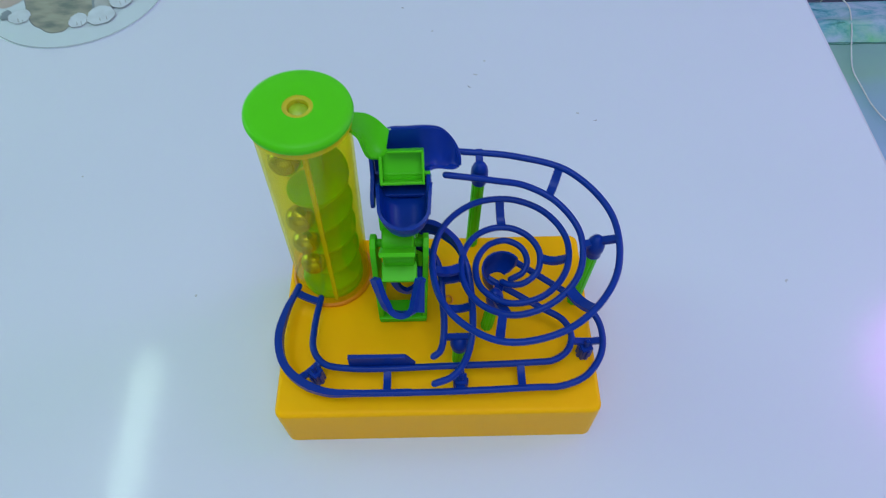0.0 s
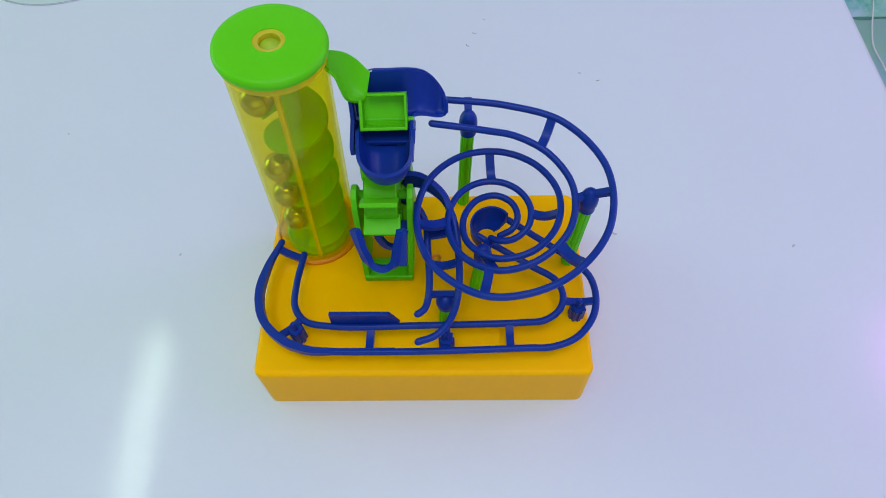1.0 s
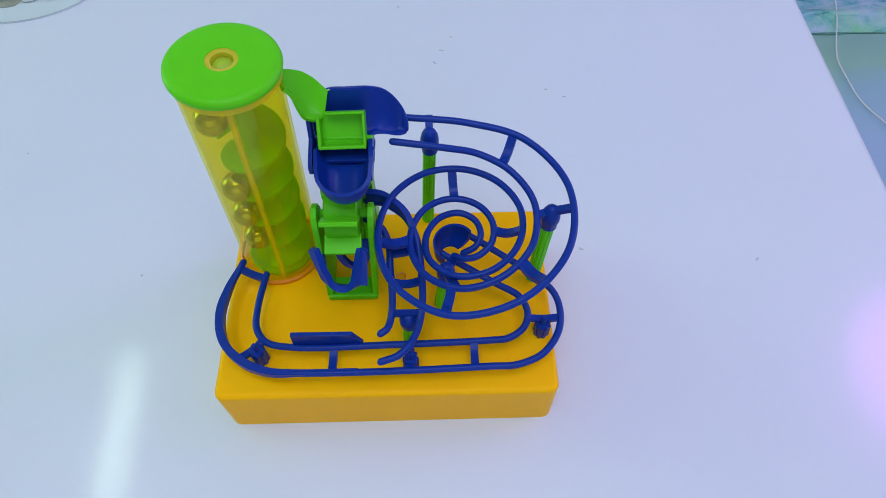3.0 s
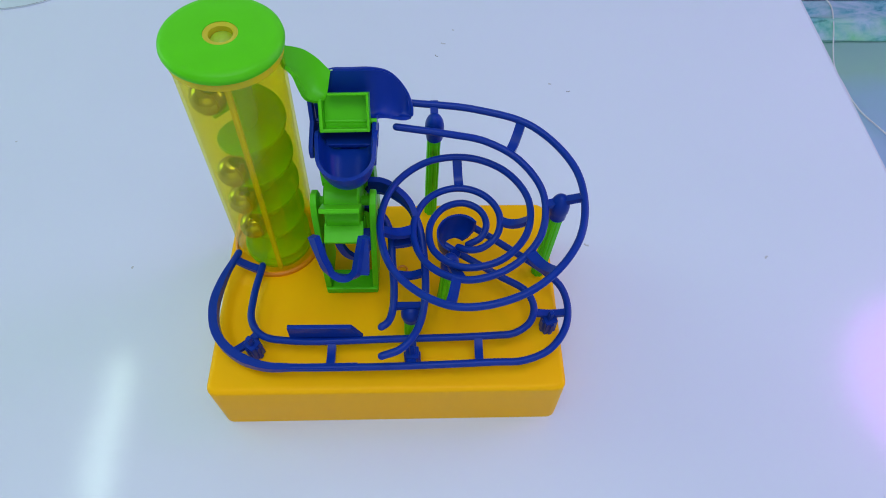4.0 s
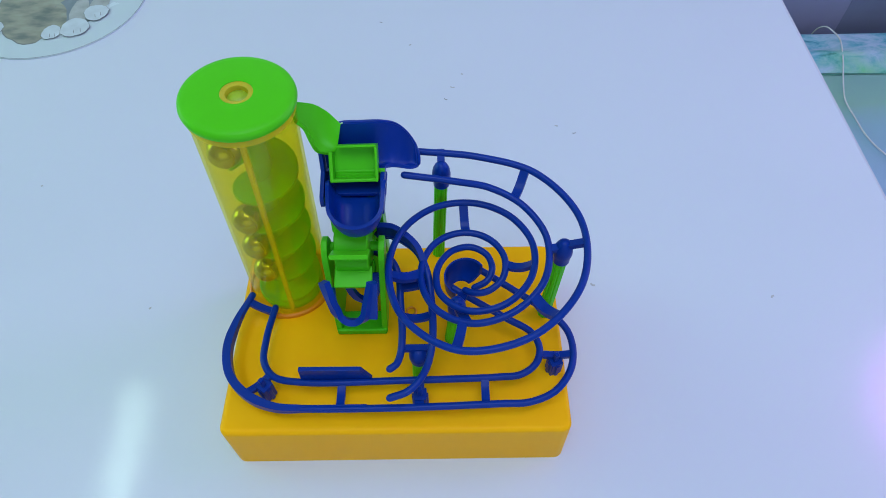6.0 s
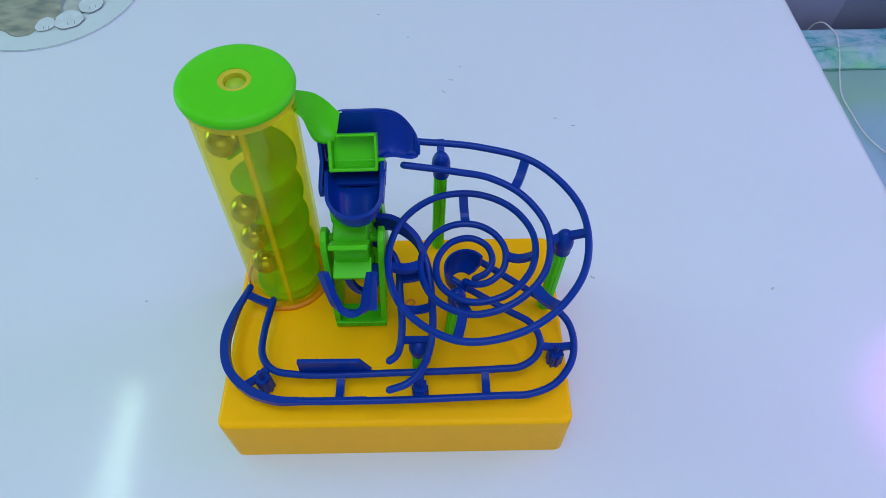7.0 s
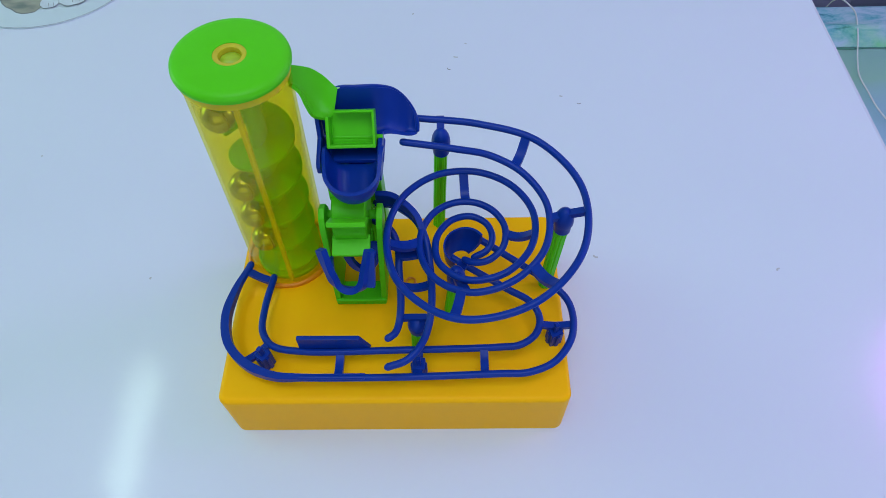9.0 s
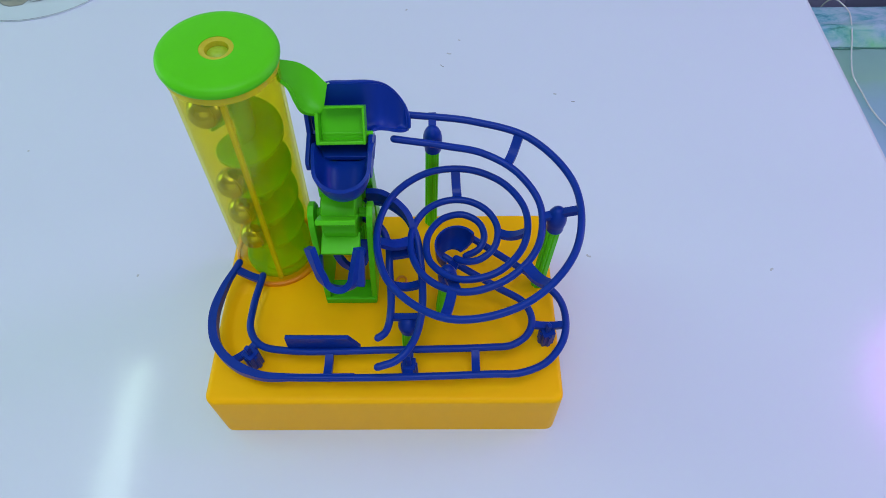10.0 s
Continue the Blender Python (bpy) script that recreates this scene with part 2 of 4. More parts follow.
def prism(outline, z0, z1, bevel=0.0, seg=2, bm=None):
    """A plate from an outline in plan, between two heights."""
    bm = bm or bmesh.new()
    vs = [bm.verts.new((x, y, z0)) for x, y in outline]
    f = bm.faces.new(vs)
    up = bmesh.ops.extrude_face_region(bm, geom=[f])
    top = [v for v in up["geom"] if isinstance(v, bmesh.types.BMVert)]
    bmesh.ops.translate(bm, verts=top, vec=(0, 0, z1 - z0))
    if bevel:
        rim = [e for e in bm.edges if all(v in top for v in e.verts)]
        bmesh.ops.bevel(bm, geom=rim, offset=bevel, segments=seg, profile=0.5, affect="EDGES")
    return bm


def rounded(x0, y0, x1, y1, r, n=6):
    pts = []
    for cx, cy, a0 in ((x1 - r, y1 - r, 0), (x0 + r, y1 - r, 90), (x0 + r, y0 + r, 180), (x1 - r, y0 + r, 270)):
        for i in range(n + 1):
            a = radians(a0 + 90 * i / n)
            pts.append((cx + r * math.cos(a), cy + r * math.sin(a)))
    return pts


def lathe(profile, centre, sides=40, bm=None, axis=(0, 0, 1), closed=False):
    """A body turned round an upright axis; profile of (radius, height)."""
    bm = bm or bmesh.new()
    turn = Vector((0, 0, 1)).rotation_difference(Vector(axis)).to_matrix()
    rings = []
    for r, z in profile:
        if r < 1e-6:
            rings.append([bm.verts.new(Vector(centre) + turn @ Vector((0, 0, z)))])
        else:
            rings.append([bm.verts.new(Vector(centre) + turn @ Vector((r * math.cos(2 * math.pi * k / sides), r * math.sin(2 * math.pi * k / sides), z))) for k in range(sides)])
    pairs = list(zip(rings, rings[1:]))
    if closed:
        pairs.append((rings[-1], rings[0]))
    for a, b in pairs:
        for k in range(sides):
            j = (k + 1) % sides
            if len(a) == 1 and len(b) == 1:
                continue
            if len(a) == 1:
                bm.faces.new((a[0], b[k], b[j]))
            elif len(b) == 1:
                bm.faces.new((a[k], a[j], b[0]))
            else:
                bm.faces.new((a[k], a[j], b[j], b[k]))
    return bm


def smooth_line(points, step=0.0012):
    """A smooth line through control points (centripetal Catmull-Rom)."""
    p = [Vector(q) for q in points]
    p = [2 * p[0] - p[1]] + p + [2 * p[-1] - p[-2]]
    out = []
    for a, b, c, d in zip(p, p[1:], p[2:], p[3:]):
        n = max(2, int((c - b).length / step))
        t1 = (b - a).length ** 0.5 or 1e-4
        t2 = t1 + ((c - b).length ** 0.5 or 1e-4)
        t3 = t2 + ((d - c).length ** 0.5 or 1e-4)
        for i in range(n):
            t = t1 + (t2 - t1) * i / n
            a1 = a * ((t1 - t) / t1) + b * (t / t1)
            a2 = b * ((t2 - t) / (t2 - t1)) + c * ((t - t1) / (t2 - t1))
            a3 = c * ((t3 - t) / (t3 - t2)) + d * ((t - t2) / (t3 - t2))
            b1 = a1 * ((t2 - t) / t2) + a2 * (t / t2)
            b2 = a2 * ((t3 - t) / (t3 - t1)) + a3 * ((t - t1) / (t3 - t1))
            out.append(b1 * ((t2 - t) / (t2 - t1)) + b2 * ((t - t1) / (t2 - t1)))
    return out + [p[-2]]


def sweep(line, profile, bm=None, up=(0, 0, 1), size=None, dome=0.0):
    """Carries a closed profile of (side, up) along a line, capped at both ends; size(u) scales it, dome rounds the ends."""
    bm = bm or bmesh.new()
    up = Vector(up)
    rings = []
    n = len(line)
    stations = [(line[i], (line[min(i + 1, n - 1)] - line[max(i - 1, 0)]).normalized(), 1.0, i / (n - 1)) for i in range(n)]
    if dome:
        a, b = stations[0], stations[-1]
        stations = [(a[0] - a[1] * dome * math.sin(q), a[1], max(0.15, math.cos(q)), 0.0) for q in (1.4, 1.0, 0.5)] + stations + \
                   [(b[0] + b[1] * dome * math.sin(q), b[1], max(0.15, math.cos(q)), 1.0) for q in (0.5, 1.0, 1.4)]
    for at, tan, k, u in stations:
        side = tan.cross(up)
        side = side.normalized() if side.length > 1e-5 else Vector((1, 0, 0))
        top = side.cross(tan).normalized()
        sx, sy = size(u) if size else (1, 1)
        rings.append([bm.verts.new(at + side * px * k * sx + top * py * k * sy) for px, py in profile])
    m = len(profile)
    for r, s in zip(rings, rings[1:]):
        for k in range(m):
            bm.faces.new((r[k], r[(k + 1) % m], s[(k + 1) % m], s[k]))
    bm.faces.new(rings[0])
    bm.faces.new(rings[-1])
    return bm


def circle(r, n=10):
    return [(r * math.cos(2 * math.pi * k / n), r * math.sin(2 * math.pi * k / n)) for k in range(n)]


def slab(w, h, lift=0.0):
    return [(-w / 2, -h / 2 + lift), (w / 2, -h / 2 + lift), (w / 2, h / 2 + lift), (-w / 2, h / 2 + lift)]


def rod(points, r, bm=None, n=10, smooth=True):
    line = smooth_line(points) if smooth else [Vector(p) for p in points]
    return sweep(line, circle(r, n), bm, dome=r)


def bar(a, b, w, h, sag=0.0, bm=None):
    """A short flat crossbar between two rails, sagging a little in the middle."""
    a, b = Vector(a), Vector(b)
    pts = [a.lerp(b, i / 8) - Vector((0, 0, sag * math.sin(math.pi * i / 8))) for i in range(9)]
    return sweep(pts, slab(w, h), bm)


# ---- room ----
def room():
    x0, x1, y0, y1, w = -2.4, 2.4, -1.95, 1.45, 0.12
    part("floor", box((x0 - w, y0 - w, FLOOR - 0.1), (x1 + w, y1 + w, FLOOR)), FLOORWOOD, smooth=False, kind="structure")
    part("ceiling", box((x0 - w, y0 - w, CEIL), (x1 + w, y1 + w, CEIL + 0.1)), CEILING_PAINT, smooth=False, kind="structure")
    part("wall_north", box((x0, y1, FLOOR), (x1, y1 + w, CEIL)), WHITE_WALL, smooth=False, kind="structure")
    # west wall, opened for an added window behind the green fill
    bm = box((x0 - w, y0, FLOOR), (x0, 0.1, CEIL))
    box((x0 - w, 1.4, FLOOR), (x0, y1, CEIL), bm=bm)
    box((x0 - w, 0.1, FLOOR), (x0, 1.4, 0.1), bm=bm)
    box((x0 - w, 0.1, 1.35), (x0, 1.4, CEIL), bm=bm)
    part("wall_west", bm, GREEN_WALL, smooth=False, kind="structure")
    # east wall, opened for an added window behind the bluish fill
    bm = box((x1, y0, FLOOR), (x1 + w, 0.1, CEIL))
    box((x1, 1.4, FLOOR), (x1 + w, y1, CEIL), bm=bm)
    box((x1, 0.1, FLOOR), (x1 + w, 1.4, 0.05), bm=bm)
    box((x1, 0.1, 1.20), (x1 + w, 1.4, CEIL), bm=bm)
    part("wall_east", bm, WHITE_WALL, smooth=False, kind="structure")
    # opening for the added south window behind its fill light
    bm = box((x0, y0 - w, FLOOR), (-0.8, y0, CEIL))
    box((1.2, y0 - w, FLOOR), (x1, y0, CEIL), bm=bm)
    box((-0.8, y0 - w, FLOOR), (1.2, y0, 0.1), bm=bm)
    box((-0.8, y0 - w, 1.4), (1.2, y0, CEIL), bm=bm)
    part("wall_south", bm, WHITE_WALL, smooth=False, kind="structure")


# ---- table ----
TX0, TX1, TY0, TY1 = -0.85, 0.2875, -0.33, 0.62


def table():
    t = thing("table", (-0.28, 0.15, FLOOR), "white glossy laminate table with a thin grey edge band", "table")
    part("tabletop", prism(rounded(TX0, TY0, TX1 - 0.0015, TY1, 0.004, 3), -0.026, 0.0, 0.0012, 2), TABLE, t, smooth=False)
    part("edge_band", box((TX1 - 0.0014, TY0 + 0.004, -0.025), (TX1, TY1 - 0.004, -0.0012), 0.0004), EDGE, t, "thin grey plastic edge band")
    for x in (TX0 + 0.05, TX1 - 0.06):
        for y in (TY0 + 0.05, TY1 - 0.05):
            part("leg", box((x - 0.02, y - 0.02, FLOOR), (x + 0.02, y + 0.02, -0.026), 0.003), LEG, t)
    rng = random.Random(4)
    for x, y, s, a, dark in ((0.0290, 0.2545, 3.0, -15, 0), (0.0243, 0.2426, 2.8, -40, 1), (0.0964, 0.2153, 2.0, -20, 0), (0.1072, 0.2085, 2.4, 10, 1), (0.1028, 0.0928, 2.6, -30, 0), (0.0360, 0.2680, 1.6, -25, 0),
                             (0.198, 0.0833, 2.2, 40, 0), (-0.0010, 0.3010, 1.8, 60, 0), (-0.0237, 0.3285, 2.0, -10, 1), (-0.137, 0.082, 1.4, 70, 0), (-0.226, 0.170, 1.2, 30, 0)):
        d = Vector((math.cos(radians(a)), math.sin(radians(a)), 0))
        c = Vector((x, y, 0.00005))
        k = s * 0.0005
        part("scratch", sweep(smooth_line([c - d * k, c + Vector((-d.y, d.x, 0)) * k * rng.uniform(-0.5, 0.5), c + d * k], 0.0003), slab(0.0005 if dark else 0.0010, 0.00016)), SPECK if dark else SMUDGE, t, "short dark scratch in the white surface" if dark else "faint grey smudge on the white surface")
    return t


# ---- marble run ----
BASE_TOP = 0.0325
toy = thing("marble_run_toy", (0.0, 0.048, 0.0), "yellow, green and blue plastic marble run on the white table", "toy")


def toy_base():
    bm = prism(rounded(-0.0755, 0.0005, 0.0755, 0.0970, 0.0045, 5), 0.0, BASE_TOP, 0.0022, 3)
    for v in bm.verts:
        if v.co.z < 0.001 and v.co.y < 0.01:
            v.co.y -= 0.0012
    # soft channel that leads the balls round to the tube
    top = max((f for f in bm.faces if f.normal.z > 0.99 or f.normal.z < -0.99), key=lambda f: f.calc_center_median().z)
    ring = list(top.edges)
    bmesh.ops.delete(bm, geom=[top], context="FACES_ONLY")
    lane = smooth_line([(-0.0600, 0.0600, 0), (-0.0640, 0.0500, 0), (-0.0652, 0.0390, 0), (-0.0630, 0.0280, 0), (-0.0570, 0.0200, 0), (-0.0480, 0.0150, 0), (-0.0380, 0.0140, 0)], 0.002)
    nx, ny = 66, 58
    grid = []
    for i in range(nx + 1):
        col = []
        for j in range(ny + 1):
            x, y = -0.0725 + 0.0725 * i / nx, 0.0040 + 0.0640 * j / ny
            best = min(range(len(lane)), key=lambda q: (lane[q].x - x) ** 2 + (lane[q].y - y) ** 2)
            d = math.hypot(lane[best].x - x, lane[best].y - y)
            edge = max(0.0, min(1.0, (0.0072 - d) / 0.0030))
            fade = min(1.0, best / 4, (len(lane) - 1 - best) / 7)
            border = 0 if i in (0, nx) or j in (0, ny) else 1
            col.append(bm.verts.new((x, y, BASE_TOP - 0.0016 * border * max(0, fade) * edge * edge * (3 - 2 * edge))))
        grid.append(col)
    for p, q in zip(grid, grid[1:]):
        for k in range(ny):
            bm.faces.new((p[k], q[k], q[k + 1], p[k + 1]))
    inner = [e for col in (grid[0], grid[-1]) for a, b in zip(col, col[1:]) for e in [bm.edges.get((a, b))]]
    inner += [bm.edges.get((p[k], q[k])) for p, q in zip(grid, grid[1:]) for k in (0, ny)]
    bmesh.ops.triangle_fill(bm, edges=ring + inner, use_beauty=True, normal=(0, 0, 1))
    base = part("base", bm, YELLOW, toy, "glossy yellow plastic box base")
    part("screw_hole", lathe([(0.0016, -0.0004), (0.0026, -0.0004), (0.0026, 0.0006), (0.0022, 0.0009), (0.0016, 0.0006)], (0.0058, 0.0590, BASE_TOP), 24, closed=True), ORANGE, base, "orange rim of a screw hole")
    part("collar", lathe([(0.0192, 0.0), (0.0203, 0.0), (0.0203, 0.0022), (0.0196, 0.0030), (0.0190, 0.0030), (0.0190, 0.0)], (TUBE_FOOT.x, TUBE_FOOT.y, BASE_TOP - 0.0004), 48), ORANGE, base, "orange ring round the foot of the tube")


TUBE_FOOT, TUBE_HEAD = Vector((-0.0530, 0.0765, BASE_TOP)), Vector((-0.0468, 0.0748, 0.1500))
TUBE_AXIS = (TUBE_HEAD - TUBE_FOOT).normalized()
TUBE_LEN = (TUBE_HEAD - TUBE_FOOT).length


def on_tube(x, y, h):
    """A point in the tube: sideways and depth from its axis, height along it."""
    turn = Vector((0, 0, 1)).rotation_difference(TUBE_AXIS).to_matrix()
    return TUBE_FOOT + turn @ Vector((x, y, h))


def tube_lift():
    r, w = 0.0183, 0.0011
    bm = lathe([(r - w, 0.0008), (r, 0.0008), (r, TUBE_LEN - 0.001), (r - w, TUBE_LEN - 0.001)], TUBE_FOOT, 64, axis=TUBE_AXIS, closed=True)
    # arched opening at the foot, where the loop hands the balls to the screw
    for v in bm.verts:
        if (v.co - TUBE_FOOT).dot(TUBE_AXIS) < 0.002:
            side = math.degrees(math.atan2(v.co.y - TUBE_FOOT.y, v.co.x - TUBE_FOOT.x)) % 360
            f = max(0.0, min(1.0, (side - 138) / 22, (268 - side) / 22))
            v.co += TUBE_AXIS * 0.0100 * f * f * (3 - 2 * f)
    tube = part("tube", bm, CLEAR_YELLOW, toy, "clear yellow plastic tube with a moulded rib and an opening at its foot")
    a = radians(-80)
    bm = sweep([on_tube(math.cos(a) * (r - w - 0.0009), math.sin(a) * (r - w - 0.0009), 0.002 + (TUBE_LEN - 0.004) * i / 20) for i in range(21)], slab(0.0017, 0.0018), up=(0, -1, 0))
    part("rib", bm, RIB_YELLOW, tube, "upright yellow rib")
    # green cap with a sunken hole
    prof = [(0.0052, 0.0026), (0.0056, 0.0046), (0.0090, 0.0048), (0.0165, 0.0046), (0.0186, 0.0041), (0.0196, 0.0032), (0.0199, 0.0021), (0.0197, 0.0011), (0.0186, 0.0009), (0.0052, 0.0005)]
    cap = part("cap", lathe(prof, TUBE_HEAD, 64, axis=TUBE_AXIS, closed=True), GREEN, toy, "round green lid")
    part("boss", lathe([(0.0034, 0.0022), (0.0039, 0.0041), (0.0047, 0.0044), (0.0056, 0.0044), (0.0054, -0.0010), (0.0034, -0.0010)], TUBE_HEAD, 32, axis=TUBE_AXIS, closed=True), AMBER, cap, "yellow ring in the lid's hole")
    part("shaft_end", lathe([(0.0, 0.0034), (0.0020, 0.0033), (0.0035, 0.0024), (0.0035, -0.0010), (0.0, -0.0010)], TUBE_HEAD, 24, axis=TUBE_AXIS), SHAFT, cap, "sunken yellow-green shaft end")
    part("flange", lathe([(r - w, TUBE_LEN - 0.0022), (r + 0.0006, TUBE_LEN - 0.0022), (r + 0.0006, TUBE_LEN + 0.0006), (r - w, TUBE_LEN + 0.0006)], TUBE_FOOT, 64, axis=TUBE_AXIS, closed=True), RIB_YELLOW, tube, "yellow flange under the lid")
    # screw
    bm = bmesh.new()
    pitch, rin, rout, thick, turns = 0.0185, 0.0030, 0.0134, 0.0022, 4.98
    off = Vector((0.0015, 0.0005, 0))
    n = int(turns * 32)
    rings = []
    for i in range(n + 1):
        ang = radians(SCREW_PHASE) + 2 * math.pi * i / 32
        h = 0.004 + pitch * i / 32
        c, s = math.cos(ang), math.sin(ang)
        prof = ((rin, 0.0012), (rout - 0.0006, 0.0), (rout, -0.0005), (rout, -thick + 0.0004), (rout - 0.0008, -thick), (rin, -thick - 0.0012))
        rings.append([bm.verts.new(on_tube(off.x + c * q, off.y + s * q, h + dz)) for q, dz in prof])
    for p, q in zip(rings, rings[1:]):
        for k in range(len(p)):
            bm.faces.new((p[k], p[(k + 1) % len(p)], q[(k + 1) % len(p)], q[k]))
    bm.faces.new(rings[0])
    bm.faces.new(rings[-1])
    lathe([(0.0, 0.0006), (0.0152, 0.0006), (0.0152, 0.0024), (0.0146, 0.0030), (0.0, 0.0030)], TUBE_FOOT, 40, bm, TUBE_AXIS)
    screw = part("screw", bm, GREEN, toy, "green spiral lifting screw inside the tube")
    part("shaft", sweep([on_tube(off.x, off.y, 0.001), on_tube(off.x, off.y, TUBE_LEN - 0.004)], circle(0.0036, 20)), GREEN, screw)


SCREW_PHASE = 245

BALLS = [(-0.0060, -0.0078, 0.0252), (-0.0070, -0.0078, 0.0440), (-0.0072, -0.0078, 0.0622), (-0.0072, -0.0078, 0.1018)]


def balls():
    for x, y, h in BALLS:
        bm = bmesh.new()
        bmesh.ops.create_uvsphere(bm, u_segments=32, v_segments=20, radius=0.0063, matrix=Matrix.Translation(on_tube(x, y, h)))
        ob = part("steel_ball", bm, STEEL, place=on_tube(x, y, h))
        tagged(ob, "polished steel ball resting on the lifting screw", "ball", "steel balls in the tube")


def spiral_point(keys, u):
    """A point of a spiral from keys of (angle, radius, height) in degrees and millimetres."""
    for (a0, r0, z0), (a1, r1, z1) in zip(keys, keys[1:]):
        if a1 <= u <= a0:
            f = (u - a0) / (a1 - a0)
            r, z, a = r0 + (r1 - r0) * f, z0 + (z1 - z0) * f, radians(u)
            break
    return Vector((SPIRAL_X + r * math.cos(a) / 1000, SPIRAL_Y + r * math.sin(a) / 1000, z / 1000))


SPIRAL_X, SPIRAL_Y = 0.033, 0.059
OUTER = [(118, 46.0, 99.0), (83, 37.9, 98.0), (47, 41.6, 95.1), (11, 45.4, 91.7), (-25, 46.7, 89.2), (-61, 46.5, 86.2), (-97, 45.8, 83.6), (-132, 40.8, 82.1), (-168, 34.5, 81.3), (-204, 31.0, 80.8),
         (-240, 28.7, 80.5), (-276, 27.2, 80.0), (-312, 26.7, 79.4), (-348, 26.9, 78.5), (-383, 26.4, 77.2), (-419, 25.3, 75.7), (-455, 23.4, 73.9), (-491, 19.3, 72.1), (-527, 14.9, 70.4), (-563, 12.8, 69.0),
         (-598, 12.6, 67.9), (-634, 12.7, 67.1), (-670, 11.7, 66.4), (-706, 10.0, 65.4), (-742, 7.8, 63.8), (-790, 5.4, 61.8)]
INNER = [(135, 38.4, 99.2), (103, 26.9, 95.7), (71, 27.0, 92.0), (39, 29.0, 88.6), (7, 31.6, 84.9), (-25, 32.2, 81.2), (-57, 30.8, 77.6), (-90, 29.6, 74.8), (-122, 26.6, 73.2), (-154, 22.8, 72.4),
         (-186, 20.2, 72.1), (-218, 18.7, 72.2), (-250, 17.4, 72.3), (-282, 16.5, 72.0), (-314, 15.9, 71.4), (-346, 15.5, 70.2), (-378, 14.4, 68.3), (-411, 11.9, 65.8), (-443, 9.3, 64.2), (-468, 7.4, 63.0)]


def socket(place, parent, label="", r=0.0040, tall=0.0130):
    k = tall / 0.0125
    prof = [(0.0, 0.0), (r * 0.40, -0.0002 * k), (r * 0.70, -0.0014 * k), (r * 0.92, -0.0034 * k), (r, -0.0056 * k), (r, -0.0080 * k), (r * 0.88, -0.0090 * k), (r * 0.88, -tall), (r * 0.70, -tall), (0, -tall)]
    return part("socket", lathe(prof, place, 20), BLUE, parent, label)


def post(foot, head):
    """A fluted green post with a blue socket's foot inside it."""
    bm = bmesh.new()
    prof = []
    for k in range(32):
        a = 2 * math.pi * k / 32
        r = 0.0030 - (0.0004 if k % 4 == 0 else 0.0)
        prof.append((r * math.cos(a), r * math.sin(a)))
    sweep([Vector(foot), Vector(head)], prof, bm, up=(0, 1, 0))
    return part("post", bm, GREEN, toy, "fluted green plastic post")


def spiral_track():
    bm = bmesh.new()
    for keys in (OUTER, INNER):
        pts = [spiral_point(keys, a) for a, r, z in keys]
        sweep(smooth_line(pts, 0.0010), circle(0.00150, 10), bm, dome=0.0015)
    track = part("spiral_track", bm, BLUE, toy, "blue plastic spiral of twin round rails")
    for a, b, w in ((54, 49, 0.0038), (-47, -40, 0.0046), (-99, -98, 0.0038), (-163, -168, 0.0044), (-265, -265, 0.0038), (-368, -355, 0.0036)):
        p, q = spiral_point(OUTER, a), spiral_point(INNER, b)
        part("crossbar", bar(p, q, w, 0.0020, 0.0026), BLUE, track)
    # sockets on the posts
    for head, joints in ((POST_A[1], [(OUTER, 106)]), (POST_B[1], [(OUTER, -3), (INNER, -2)])):
        s = socket(head, track)
        for keys, a in joints:
            part("arm", bar(spiral_point(keys, a), Vector(head) - Vector((0, 0, 0.003)), 0.0032, 0.0022), BLUE, s)
    s = socket(POST_C[1], track, r=0.0040)
    part("arm", bar(Vector(POST_C[1]) - Vector((0, 0, 0.005)), spiral_point(INNER, -95), 0.004, 0.0022), BLUE, s)
    part("arm", bar(Vector(POST_C[1]) - Vector((0, 0, 0.006)), (0.030, 0.053, 0.0575), 0.004, 0.0022), BLUE, s)
    # funnel in the middle
    c = (0.0306, 0.0580, 0.0)
    bm = bmesh.new()
    n = 26
    rows = []
    for k in range(n + 1):
        a = radians(28 + 215 * k / n)
        drop = 0.0035 * k / n
        col = []
        for r, z in ((0.0090, 0.0668), (0.0081, 0.0668), (0.0077, 0.0615), (0.0060, 0.0580), (0.0046, 0.0566), (0.0044, 0.0554), (0.0064, 0.0566), (0.0087, 0.0605)):
            low = max(0.0, 0.0085 - r) / 0.005
            col.append(bm.verts.new((c[0] - 0.0022 * low + r * math.cos(a), c[1] - 0.0004 * low + r * math.sin(a), z - drop)))
        rows.append(col)
    for p, q in zip(rows, rows[1:]):
        for k in range(8):
            bm.faces.new((p[k], p[(k + 1) % 8], q[(k + 1) % 8], q[k]))
    bm.faces.new(rows[0])
    bm.faces.new(rows[-1])
    part("funnel", bm, BLUE, track, "curled blue funnel at the spiral's end")


POST_A = ((0.0190, 0.0930, BASE_TOP), (0.0212, 0.0925, 0.0990))
POST_B = ((0.0685, 0.0575, BASE_TOP), (0.0710, 0.0590, 0.0880))
POST_C = ((0.0245, 0.0445, BASE_TOP), (0.0270, 0.0450, 0.0670))
POST_D = ((0.0100, 0.0275, BASE_TOP), (0.0105, 0.0280, 0.0545))


def posts():
    for foot, head in (POST_A, POST_B, POST_C, POST_D):
        post(foot, (head[0], head[1], head[2] - 0.007))


